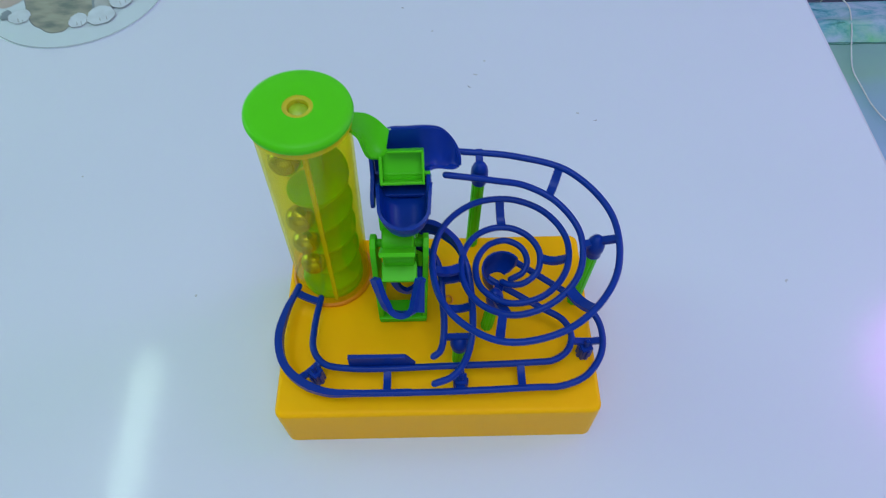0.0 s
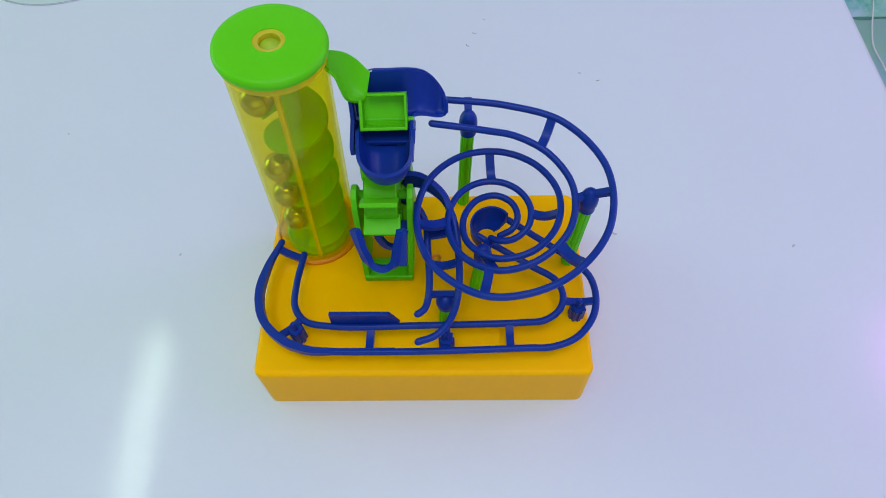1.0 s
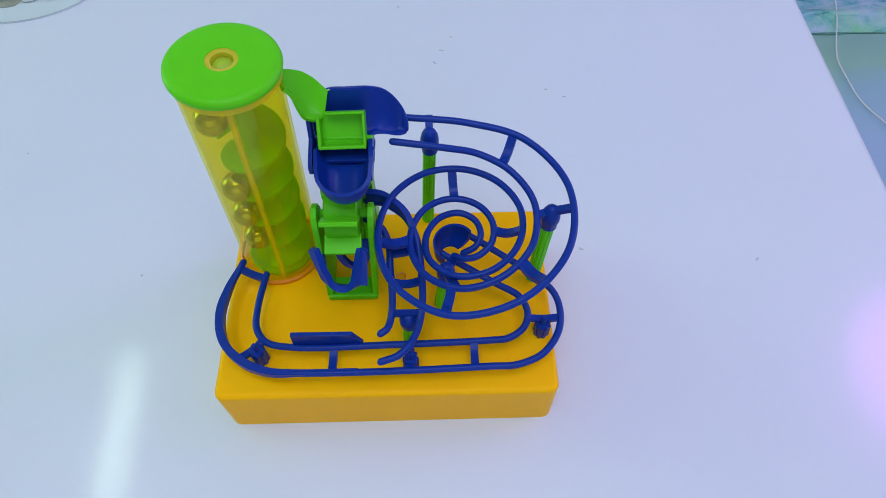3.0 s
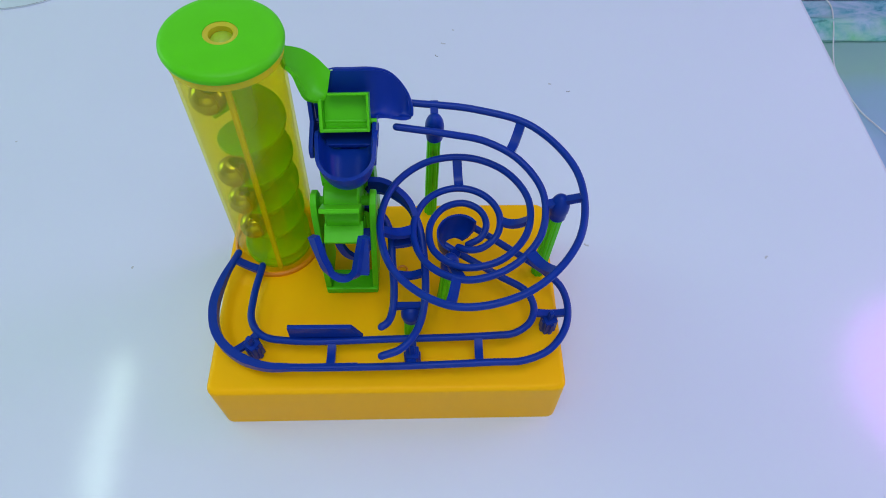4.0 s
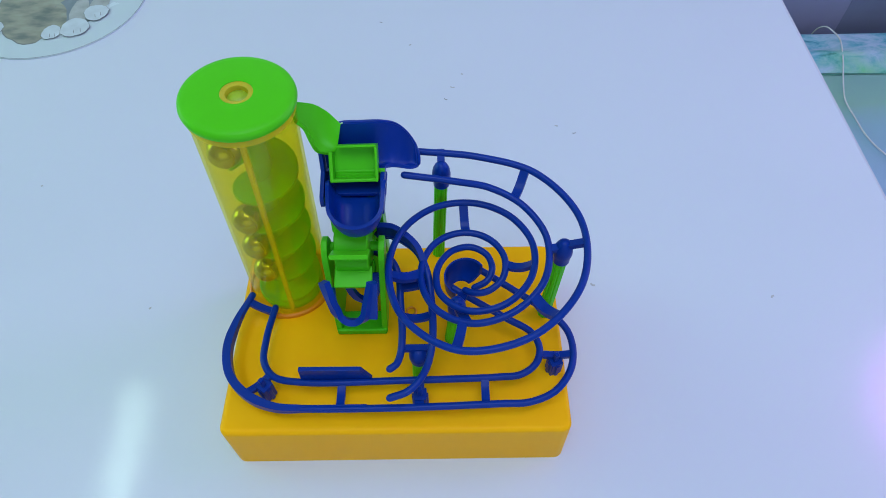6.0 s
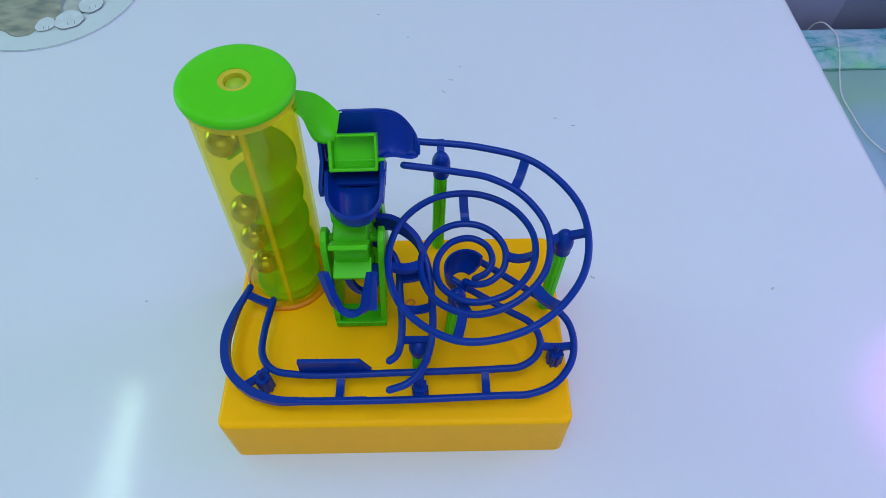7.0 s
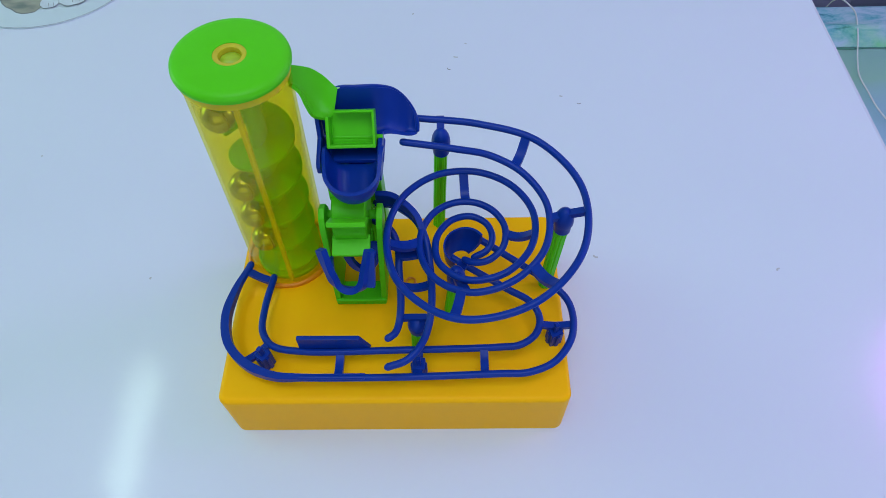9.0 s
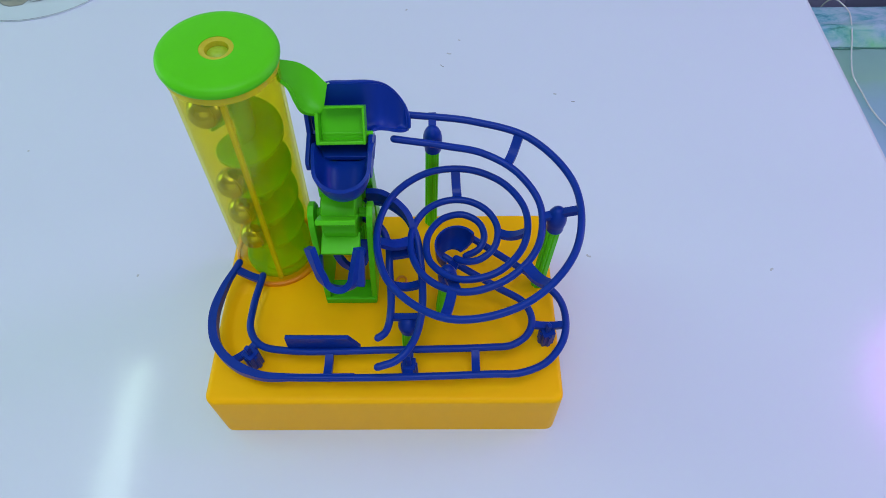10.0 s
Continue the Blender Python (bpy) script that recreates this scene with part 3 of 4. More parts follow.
def lower_track():
    z = 0.041
    outer = [(-0.0672, 0.0622, 0.0445), (-0.0723, 0.0485, 0.043), (-0.0742, 0.0355, 0.042), (-0.0708, 0.0228, 0.0412), (-0.0613, 0.0135, z), (-0.0498, 0.0089, z), (-0.037, 0.0083, z), (0.003, 0.0083, z), (0.045, 0.0095, z),
             (0.057, 0.0100, z), (0.0680, 0.0143, 0.042), (0.0755, 0.0235, 0.043), (0.0775, 0.033, 0.044), (0.0758, 0.0415, 0.045), (0.0705, 0.0480, 0.046), (0.048, 0.0635, 0.050), (0.038, 0.0700, 0.0515)]
    inner = [(-0.0565, 0.0570, 0.0415), (-0.0583, 0.0410, 0.0415), (-0.0578, 0.0300, z), (-0.0525, 0.0230, z), (-0.0400, 0.0203, z), (0.003, 0.0205, z), (0.045, 0.0215, z), (0.0540, 0.0220, 0.042), (0.0608, 0.0265, 0.043),
             (0.0630, 0.0330, 0.044), (0.0600, 0.0405, 0.045), (0.0490, 0.0475, 0.046), (0.0300, 0.0580, 0.050), (0.025, 0.0610, 0.051)]
    bm = bmesh.new()
    rod(outer, 0.0016, bm)
    rod(inner, 0.0016, bm)
    track = part("lower_track", bm, BLUE, toy, "blue plastic loop of twin round rails round the base")
    for a, b, w in (((-0.0228, 0.0084, z), (-0.0228, 0.0205, z), 0.0034), ((0.0386, 0.0093, z), (0.0386, 0.0213, z), 0.0034), ((0.0773, 0.0307, 0.0435), (0.0628, 0.0307, 0.0435), 0.0030),
                    ((-0.0684, 0.0590, 0.0440), (-0.0566, 0.0550, 0.0412), 0.0032), ((-0.0628, 0.0160, z), (-0.0540, 0.0240, z), 0.0030), ((0.0105, 0.0086, z), (0.0105, 0.0207, z), 0.0040)):
        part("crossbar", bar(a, b, w, 0.0020, 0.0012), BLUE, track)
    # raised guard on the outer bend
    line = smooth_line(outer[:7] + [(-0.0115, 0.0083, z)], 0.0015)
    guard = sweep(line, slab(0.0036, 0.0046, 0.0006), size=lambda u: (0.92 - 0.9 * min(0.22, u - 0.55) if u > 0.55 else 0.5 + 0.5 * min(1, u * 5), 0.48 if u > 0.72 else 0.25 + 0.75 * math.sin(math.pi * min(1, u / 0.80)) ** 0.7))
    part("guard", guard, BLUE, track, "raised blue guard wall on the bend")
    # stop plate on the inner rail
    bm = bmesh.new()
    face = [(-0.0405, 0.0410), (-0.0402, 0.0506), (-0.0140, 0.0502), (-0.0098, 0.0410)]
    f = bm.faces.new([bm.verts.new((x, 0.0212, zz)) for x, zz in face])
    up = bmesh.ops.extrude_face_region(bm, geom=[f])
    bmesh.ops.translate(bm, verts=[v for v in up["geom"] if isinstance(v, bmesh.types.BMVert)], vec=(0, 0.0020, 0))
    bmesh.ops.bevel(bm, geom=list(bm.edges), offset=0.0003, segments=2, profile=0.5, affect="EDGES")
    part("stop_plate", bm, BLUE, track, "blue upright stop plate")
    # pegs that hold the loop on the base
    for x, y, a in ((0.0697, 0.0288, 20), (-0.0562, 0.0190, 55), (0.0108, 0.0140, 0)):
        bm = bmesh.new()
        m = pose(x, y, 0, 0, 0, a) @ Matrix.Diagonal((1.02, 1.02, 1, 1))
        for lo, hi in (((-0.0027, -0.0027, BASE_TOP - 0.001), (0.0027, 0.0027, 0.0418)), ((-0.0034, -0.0009, BASE_TOP - 0.001), (0.0034, 0.0009, 0.0410)), ((-0.0009, -0.0034, BASE_TOP - 0.001), (0.0009, 0.0034, 0.0410)),
                       ((-0.0010, -0.0010, 0.0415), (0.0010, 0.0010, 0.0472))):
            piece = box(lo, hi, 0.0003, 1)
            bmesh.ops.transform(piece, matrix=m, verts=piece.verts)
            me = bpy.data.meshes.new("tmp")
            piece.to_mesh(me)
            piece.free()
            bm.from_mesh(me)
            bpy.data.meshes.remove(me)
        part("peg", bm, BLUE, track, "cross-shaped blue peg")


def middle_track():
    left = [(-0.0084, 0.0666, 0.0725), (-0.0008, 0.0628, 0.0705), (0.0026, 0.0553, 0.0670), (0.0030, 0.0470, 0.0639), (0.0038, 0.0345, 0.0576), (0.0030, 0.0262, 0.0545), (0.0014, 0.0218, 0.0543), (-0.0012, 0.0200, 0.0540)]
    right = [(-0.0068, 0.0738, 0.0748), (-0.0008, 0.0737, 0.0746), (0.0048, 0.0709, 0.0738), (0.0103, 0.0662, 0.0722), (0.0143, 0.0580, 0.0700), (0.0162, 0.0465, 0.0650), (0.0166, 0.0329, 0.0571), (0.0145, 0.0220, 0.0540),
             (0.0110, 0.0150, 0.0535), (0.0062, 0.0104, 0.0530), (-0.0008, 0.0078, 0.0530)]
    bm = bmesh.new()
    rod(left, 0.0016, bm)
    rod(right, 0.0016, bm)
    track = part("middle_track", bm, BLUE, toy, "blue plastic curved twin-rail track behind the wheel")
    part("guard", sweep(smooth_line(right[:5], 0.0015), slab(0.0026, 0.0086, 0.0024), size=lambda u: (1, 1 - 0.80 * u * u)), BLUE, track, "raised blue guard wall on the bend")
    part("crossbar", bar((0.0032, 0.0408, 0.0608), (0.0163, 0.0408, 0.0616), 0.0032, 0.0020, 0.0024), BLUE, track)
    part("crossbar", bar((0.0028, 0.0526, 0.0658), (0.0146, 0.0536, 0.0680), 0.0046, 0.0022, 0.0008), BLUE, track)
    s = socket(POST_D[1], track, r=0.0042, tall=0.0085)
    part("arm", bar((0.0032, 0.0290, 0.0545), (0.0162, 0.0290, 0.0545), 0.0026, 0.0024), BLUE, s)


def wheel_tower():
    bm = box((-0.0275, 0.0480, BASE_TOP), (-0.0052, 0.0590, BASE_TOP + 0.0016), 0.0004)
    box((-0.0278, 0.0473, BASE_TOP), (-0.0050, 0.0491, BASE_TOP + 0.0038), 0.0006, 2, bm)
    base = part("wheel_stand", bm, GREEN, toy, "green plastic stand of the paddle wheel")
    for x in (-0.0282, -0.0068):
        out = [(0.0482, BASE_TOP), (0.0500, 0.0600), (0.0528, 0.0850), (0.0548, 0.0898), (0.0585, 0.0918), (0.0622, 0.0900), (0.0645, 0.0850), (0.0705, BASE_TOP)]
        bm = bmesh.new()
        f = bm.faces.new([bm.verts.new((x, y, z)) for y, z in out])
        up = bmesh.ops.extrude_face_region(bm, geom=[f])
        bmesh.ops.translate(bm, verts=[v for v in up["geom"] if isinstance(v, bmesh.types.BMVert)], vec=(0.0026, 0, 0))
        bmesh.ops.bevel(bm, geom=list(bm.edges), offset=0.0005, segments=2, profile=0.5, affect="EDGES")
        for v in bm.verts:
            v.co.x += (0.050 if x > -0.01 else 0.015) * (v.co.z - BASE_TOP) - (0.0006 if x > -0.01 else 0)
        part("side_plate", bm, GREEN, base)
    cy, cz = 0.0615, 0.0835
    x0, x1 = -0.0220, -0.0082
    drum = [(0.0, 0.0), (0.0100, 0.0), (0.0108, 0.0006), (0.0108, x1 - x0 - 0.0006), (0.0100, x1 - x0), (0.0, x1 - x0)]
    wheel = part("paddle_wheel", lathe(drum, (x0, cy, cz), 30, axis=(1, 0, 0)), GREEN, toy, "green paddle wheel between two side plates")
    part("axle", lathe([(0.0, 0.0), (0.0020, 0.0), (0.0020, 0.0236), (0.0, 0.0236)], (-0.0272, cy, cz), 16, axis=(1, 0, 0)), GREEN, wheel)
    for k in range(6):
        a = radians(140 + 60 * k)
        piece = box((x0 - 0.0008, 0.0085, -0.0011), (x1 + 0.0008, 0.0176, 0.0011), 0.0006)
        bmesh.ops.transform(piece, matrix=Matrix.Translation((0, cy, cz)) @ Matrix.Rotation(a, 4, "X"), verts=piece.verts)
        part("paddle", piece, GREEN, wheel)
    # column that carries the tray
    column = part("column", box((-0.0205, 0.0775, BASE_TOP), (-0.0040, 0.0865, 0.1098), 0.0008), GREEN, toy, "green upright column behind the wheel")
    # U-shaped catch in front of the wheel
    front = [(-0.0238, 0.0380, 0.0934), (-0.0224, 0.0350, 0.0890), (-0.0208, 0.0322, 0.0849), (-0.0188, 0.0299, 0.0808), (-0.0155, 0.0288, 0.0787), (-0.0117, 0.0288, 0.0789), (-0.0089, 0.0295, 0.0813), (-0.0073, 0.0330, 0.0859), (-0.0053, 0.0380, 0.0927)]
    catch = part("catch", sweep(smooth_line(front, 0.001), slab(0.0040, 0.0026), up=(0, 0.75, 0.65)), BLUE, toy, "blue U-shaped catch in front of the wheel")
    part("catch_flap", bar((-0.0054, 0.0378, 0.0928), (-0.0060, 0.0296, 0.0800), 0.0036, 0.0022), BLUE, catch)
    back = [(-0.0196, 0.0560, 0.0720), (-0.0194, 0.0540, 0.0700), (-0.0184, 0.0530, 0.0630), (-0.0160, 0.0525, 0.0575), (-0.0130, 0.0523, 0.0558), (-0.0098, 0.0525, 0.0580), (-0.0074, 0.0530, 0.0630), (-0.0070, 0.0540, 0.0700), (-0.0070, 0.0560, 0.0720)]
    part("catch_loop", sweep(smooth_line(back, 0.001), slab(0.0030, 0.0022), up=(0, 1, 0.1)), BLUE, catch)
    for a, b in ((front[2], (-0.0262, 0.0545, 0.0640)), (front[6], (-0.0075, 0.0535, 0.0640))):
        part("catch_arm", bar((a[0], a[1] + 0.002, a[2] - 0.003), b, 0.0016, 0.0018), BLUE, catch)


def tray():
    """Blue tray with a scoop over the wheel and an outlet to the spiral, with the tipping bucket in it."""
    back = [(-0.0232, 0.0800, 0.1225), (-0.0222, 0.0870, 0.1242), (-0.0170, 0.0893, 0.1260), (-0.0100, 0.0898, 0.1260), (-0.0020, 0.0910, 0.1250), (0.0030, 0.0938, 0.1210), (0.0062, 0.0950, 0.1168), (0.0090, 0.0950, 0.1120), (0.0110, 0.0938, 0.1080),
            (0.0121, 0.0912, 0.1050), (0.0121, 0.0890, 0.1030)]
    front = [(-0.0232, 0.0765, 0.1130), (-0.0190, 0.0765, 0.1120), (-0.0130, 0.0765, 0.1115), (-0.0070, 0.0768, 0.1112), (-0.0025, 0.0775, 0.1110), (-0.0008, 0.0790, 0.1110), (0.0012, 0.0820, 0.1085), (0.0042, 0.0848, 0.1052), (0.0080, 0.0860, 0.1030),
             (0.0105, 0.0868, 0.1024), (0.0116, 0.0878, 0.1026)]
    rear, lip = smooth_line(back, 0.0004), smooth_line(front, 0.0004)
    bm = bmesh.new()
    n, m = 40, 16
    cols = []
    for i in range(n + 1):
        u = i / n
        a, b = lip[round((len(lip) - 1) * u)], rear[round((len(rear) - 1) * u)]
        floor_z = 0.1105 - 0.0090 * max(0.0, min(1.0, (u - 0.30) / 0.35))
        floor_z = max(min(floor_z, a.z - 0.0004, b.z - 0.0004), a.z - 0.0030)
        col = []
        for k in range(m + 1):
            v = k / m
            p = a.lerp(b, v)
            col.append(bm.verts.new((p.x, p.y, floor_z + (a.z - floor_z) * (1 - v) ** 5 + (b.z - floor_z) * v ** 4)))
        cols.append(col)
    for p, q in zip(cols, cols[1:]):
        for k in range(m):
            bm.faces.new((p[k], p[k + 1], q[k + 1], q[k]))
    bmesh.ops.recalc_face_normals(bm, faces=bm.faces)
    bmesh.ops.solidify(bm, geom=bm.faces[:], thickness=0.0013)
    body = part("tray", bm, BLUE, toy, "glossy blue tray with a scoop and a side outlet")
    part("rim", sweep(rear[6:], circle(0.0007, 8), dome=0.0007), BLUE, body)
    # cheeks that join the tray to its scoop
    for x, out in ((-0.0022, ((0.0800, 0.1122), (0.0730, 0.1138), (0.0605, 0.1124), (0.0590, 0.1108), (0.0590, 0.1078), (0.0605, 0.1062), (0.0800, 0.1040))),
                   (-0.0250, ((0.0860, 0.1240), (0.0770, 0.1228), (0.0745, 0.1150), (0.0645, 0.1122), (0.0630, 0.1106), (0.0630, 0.1076), (0.0645, 0.1060), (0.0860, 0.1060)))):
        bm = bmesh.new()
        f = bm.faces.new([bm.verts.new((x, y, z)) for y, z in out])
        up = bmesh.ops.extrude_face_region(bm, geom=[f])
        bmesh.ops.translate(bm, verts=[v for v in up["geom"] if isinstance(v, bmesh.types.BMVert)], vec=(0.0017, 0, 0))
        bmesh.ops.bevel(bm, geom=list(bm.edges), offset=0.0004, segments=2, profile=0.5, affect="EDGES")
        part("cheek", bm, BLUE, body)
    # scoop hanging forward, with a round end
    bm = bmesh.new()
    h, y0, yc, reach = 0.0103, 0.0715, 0.0592, 0.0082
    loops = []
    for k in (1.0, 0.96, 0.90, 0.80, 0.62, 0.40, 0.18):
        loop = []
        for i in range(9):
            y = y0 + (yc - y0) * i / 8
            loop.append((-h * k * (1 - 0.08 * i / 8), y))
        for i in range(1, 17):
            t = math.pi * i / 16
            loop.append((-h * 0.92 * k * math.cos(t), yc - reach * k * math.sin(t)))
        for i in range(1, 9):
            loop.append((h * k * (0.92 + 0.08 * i / 8), yc + (y0 - yc) * i / 8))
        loops.append([bm.verts.new((-0.0111 + x, y, 0.1178 - (y0 - y) * 0.34 - 0.0098 * (1 - k ** 6) - 0.0042 * max(0, 1 - (y0 - y) / 0.0065) ** 2)) for x, y in loop])
    for p, q in zip(loops, loops[1:]):
        for k in range(len(p) - 1):
            bm.faces.new((p[k], p[k + 1], q[k + 1], q[k]))
    bm.faces.new(loops[-1])
    bmesh.ops.recalc_face_normals(bm, faces=bm.faces)
    bmesh.ops.solidify(bm, geom=bm.faces[:], thickness=0.0014)
    part("scoop", bm, BLUE, body, "blue rounded scoop over the paddle wheel")
    part("scoop_floor", box((-0.0252, 0.0690, 0.1062), (-0.0002, 0.0805, 0.1082), 0.0005), BLUE, body)
    # tipping bucket
    bm = bmesh.new()
    x0, x1, y0, y1, w, d = -0.0098, 0.0085, -0.0082, 0.0058, 0.0010, 0.0070
    box((x0, y0, -d), (x1, y1, -d + w), 0.0002, 1, bm)
    box((x0, y0, -d), (x0 + 0.0015, y1 - 0.0022, 0), 0.0005, 2, bm)
    box((x1 - w, y0, -d), (x1, y1, 0), 0.0003, 2, bm)
    box((x0, y0, -d), (x1, y0 + 0.0014, -0.0002), 0.0005, 2, bm)
    box((x0 + 0.0034, y1 - w, -d), (x1, y1, 0.0002), 0.0003, 1, bm)
    bmesh.ops.transform(bm, matrix=pose(-0.0112, 0.0744, 0.1208, 49, 0, 1), verts=bm.verts)
    bucket = part("bucket", bm, GREEN, toy, "small open green tipping bucket in the blue tray")
    part("axle", lathe([(0, 0), (0.0011, 0), (0.0010, 0.0203), (0, 0.0203)], (-0.0208, 0.0765, 0.1128), 14, axis=(1, 0, 0)), GREEN, bucket)
    # green spout from the tube
    bm = bmesh.new()
    rows = []
    n, m = 14, 10
    upper = smooth_line([(-0.0315, 0.0800, 0.1455), (-0.0296, 0.0825, 0.1430), (-0.0252, 0.0875, 0.1371), (-0.0204, 0.0893, 0.1307), (-0.0167, 0.0880, 0.1269)], 0.0008)
    lower = smooth_line([(-0.0290, 0.0735, 0.1410), (-0.0274, 0.0740, 0.1377), (-0.0262, 0.0740, 0.1309), (-0.0248, 0.0745, 0.1255), (-0.0204, 0.0775, 0.1206)], 0.0008)
    for i in range(n + 1):
        a = upper[round((len(upper) - 1) * i / n)]
        b = lower[round((len(lower) - 1) * i / n)]
        rows.append([bm.verts.new(a.lerp(b, k / m) - Vector((0.0005, 0, 0.0035)) * math.sin(math.pi * k / m)) for k in range(m + 1)])
    for p, q in zip(rows, rows[1:]):
        for k in range(m):
            bm.faces.new((p[k], p[k + 1], q[k + 1], q[k]))
    bmesh.ops.recalc_face_normals(bm, faces=bm.faces)
    bmesh.ops.solidify(bm, geom=bm.faces[:], thickness=0.0012)
    spout = part("spout", bm, GREEN, toy, "curved green spout from the tube to the tray")
    # small pale slivers for the white specks on the spout's lip
    tip = upper[-1]
    for dx, dy, dz, size in ((0.0003, 0.0004, 0.0002, 0.0007), (-0.0012, 0.0006, 0.0009, 0.0005)):
        flake = box((-size, -size * 0.4, -size * 0.25), (size, size * 0.4, size * 0.25), size * 0.1, 1)
        bmesh.ops.transform(flake, matrix=pose(tip.x + dx, tip.y + dy, tip.z + dz - 0.0004, 20, 30, 50 + dx * 40000), verts=flake.verts)
        part("pale_sliver", flake, FLECK, spout, "pale sliver on the spout lip")


# ---- plate with a cat ----
def fur_material():
    """Soft watercolour tabby stripes."""
    m = material("tabby_fur_print", (0.3, 0.3, 0.25), 0.35, bump=0.0)
    n, l = m.node_tree.nodes, m.node_tree.links
    co = n.new("ShaderNodeTexCoord")
    turn = n.new("ShaderNodeMapping")
    turn.inputs["Rotation"].default_value = (0, 0, radians(-12))
    turn.inputs["Scale"].default_value = (42, 95, 1)
    l.new(co.outputs["Object"], turn.inputs["Vector"])
    wob = n.new("ShaderNodeTexNoise")
    wob.inputs["Scale"].default_value, wob.inputs["Detail"].default_value = 1.0, 5
    l.new(turn.outputs[0], wob.inputs["Vector"])
    ramp = n.new("ShaderNodeValToRGB")
    l.new(wob.outputs["Fac"], ramp.inputs[0])
    el = ramp.color_ramp.elements
    el[0].position, el[0].color = 0.35, (0.13, 0.16, 0.155, 1)
    el[1].position, el[1].color = 0.66, (0.33, 0.35, 0.30, 1)
    e = el.new(0.5)
    e.color = (0.27, 0.27, 0.23, 1)
    l.new(ramp.outputs[0], n["Principled BSDF"].inputs["Base Color"])
    return m


def coaster():
    """A thin round coaster printed with the paws of a tabby cat."""
    cx, cy, r, h = -0.2834, 0.3641, 0.0717, 0.0010
    p = thing("coaster", (cx, cy, 0), "thin round white coaster printed with a tabby cat", "coaster")
    card = material("white_printed_card", (0.52, 0.61, 0.70), 0.25, vary=0.03, scale=30, bump=0.0, coat=0.4)
    line = material("grey_print_line", (0.16, 0.17, 0.20), 0.4, vary=0.25, scale=140, bump=0.0)
    fur = fur_material()
    paw = material("white_paw_print", (0.52, 0.59, 0.68), 0.3, vary=0.22, scale=120, bump=0.0)
    shade = material("grey_fur_print", (0.17, 0.21, 0.26), 0.3, vary=0.30, scale=110, bump=0.0)
    soft_fur = material("pale_fur_print", (0.36, 0.38, 0.40), 0.3, vary=0.45, scale=120, bump=0.0)
    pink = material("pink_print", (0.40, 0.33, 0.32), 0.3, vary=0.2, scale=80, bump=0.0)
    body = part("disc", lathe([(0, 0.0), (r, 0.0), (r, h * 0.9), (r - 0.0001, h), (0, h)], (cx, cy, 0), 96), card, p)
    part("rim_line", lathe([(r - 0.0006, h), (r - 0.0002, h), (r - 0.0002, h + 0.00004), (r - 0.0006, h + 0.00004)], (cx, cy, 0), 96, closed=True), line, body, "thin grey printed rim line")

    level = [h + 0.00004]

    def blob(x, y, rx, ry, turn, mat, name, wob=0.04, label="", seed=1):
        rng = random.Random(seed)
        ph, pts = rng.uniform(0, 6), []
        c, s = math.cos(radians(turn)), math.sin(radians(turn))
        for k in range(36):
            a = 2 * math.pi * k / 36
            q = 1 + wob * math.sin(3 * a + ph) + wob * 0.6 * math.sin(7 * a + ph) + wob * 0.5 * math.sin(13 * a + 2 * ph)
            u, v = rx * q * math.cos(a), ry * q * math.sin(a)
            pts.append((x + u * c - v * s, y + u * s + v * c))
        level[0] += 0.00004
        return part(name, prism(pts, level[0], level[0] + 0.00003), mat, body, label)

    blob(-0.2965, 0.3495, 0.0246, 0.0420, 24, line, "body_outline", 0.035, seed=3)
    blob(-0.2963, 0.3498, 0.0241, 0.0415, 24, fur, "cat_body", 0.035, "grey-brown tabby body in the print", seed=3)
    blob(-0.3330, 0.3480, 0.0120, 0.0080, 30, pink, "cat_ear", 0.05, seed=4)
    blob(-0.2610, 0.3480, 0.0190, 0.0200, 0, shade, "belly_shadow", 0.06, "dark grey fur between the legs", seed=8)
    blob(-0.2722, 0.3395, 0.0068, 0.0190, 14, fur, "cat_leg", 0.04, seed=5)
    blob(-0.2580, 0.3470, 0.0068, 0.0190, 8, soft_fur, "cat_leg", 0.04, seed=6)
    blob(-0.2455, 0.3600, 0.0070, 0.0150, -4, soft_fur, "cat_leg", 0.04, seed=7)
    blob(-0.3290, 0.3300, 0.0045, 0.0060, 10, shade, "cat_cheek", 0.08, seed=9)
    for i, (x, y, rx, ry, t) in enumerate(((-0.3180, 0.3280, 0.0085, 0.0080, -20), (-0.2712, 0.3222, 0.0070, 0.0084, 8), (-0.2552, 0.3275, 0.0104, 0.0112, 18), (-0.2442, 0.3455, 0.0090, 0.0100, 30))):
        blob(x + 0.0001, y - 0.0001, rx + 0.0003, ry + 0.0003, t, line, "paw_outline", 0.05, seed=10 + i)
        blob(x, y + 0.0001, rx, ry, t, paw, "paw", 0.04, "white paw in the print", seed=10 + i)
        for s in (0.15, 0.62):
            a = radians(t)
            qx, qy = x + rx * s * math.cos(a), y + rx * s * math.sin(a) - ry * 0.50
            level[0] += 0.00004
            part("toe_line", prism([(qx - 0.0002, qy - 0.0018), (qx + 0.0003, qy - 0.0018), (qx - 0.0012, qy + 0.0020), (qx - 0.0015, qy + 0.0018)], level[0], level[0] + 0.00003), line, body)
    p.location.y -= 0.0012


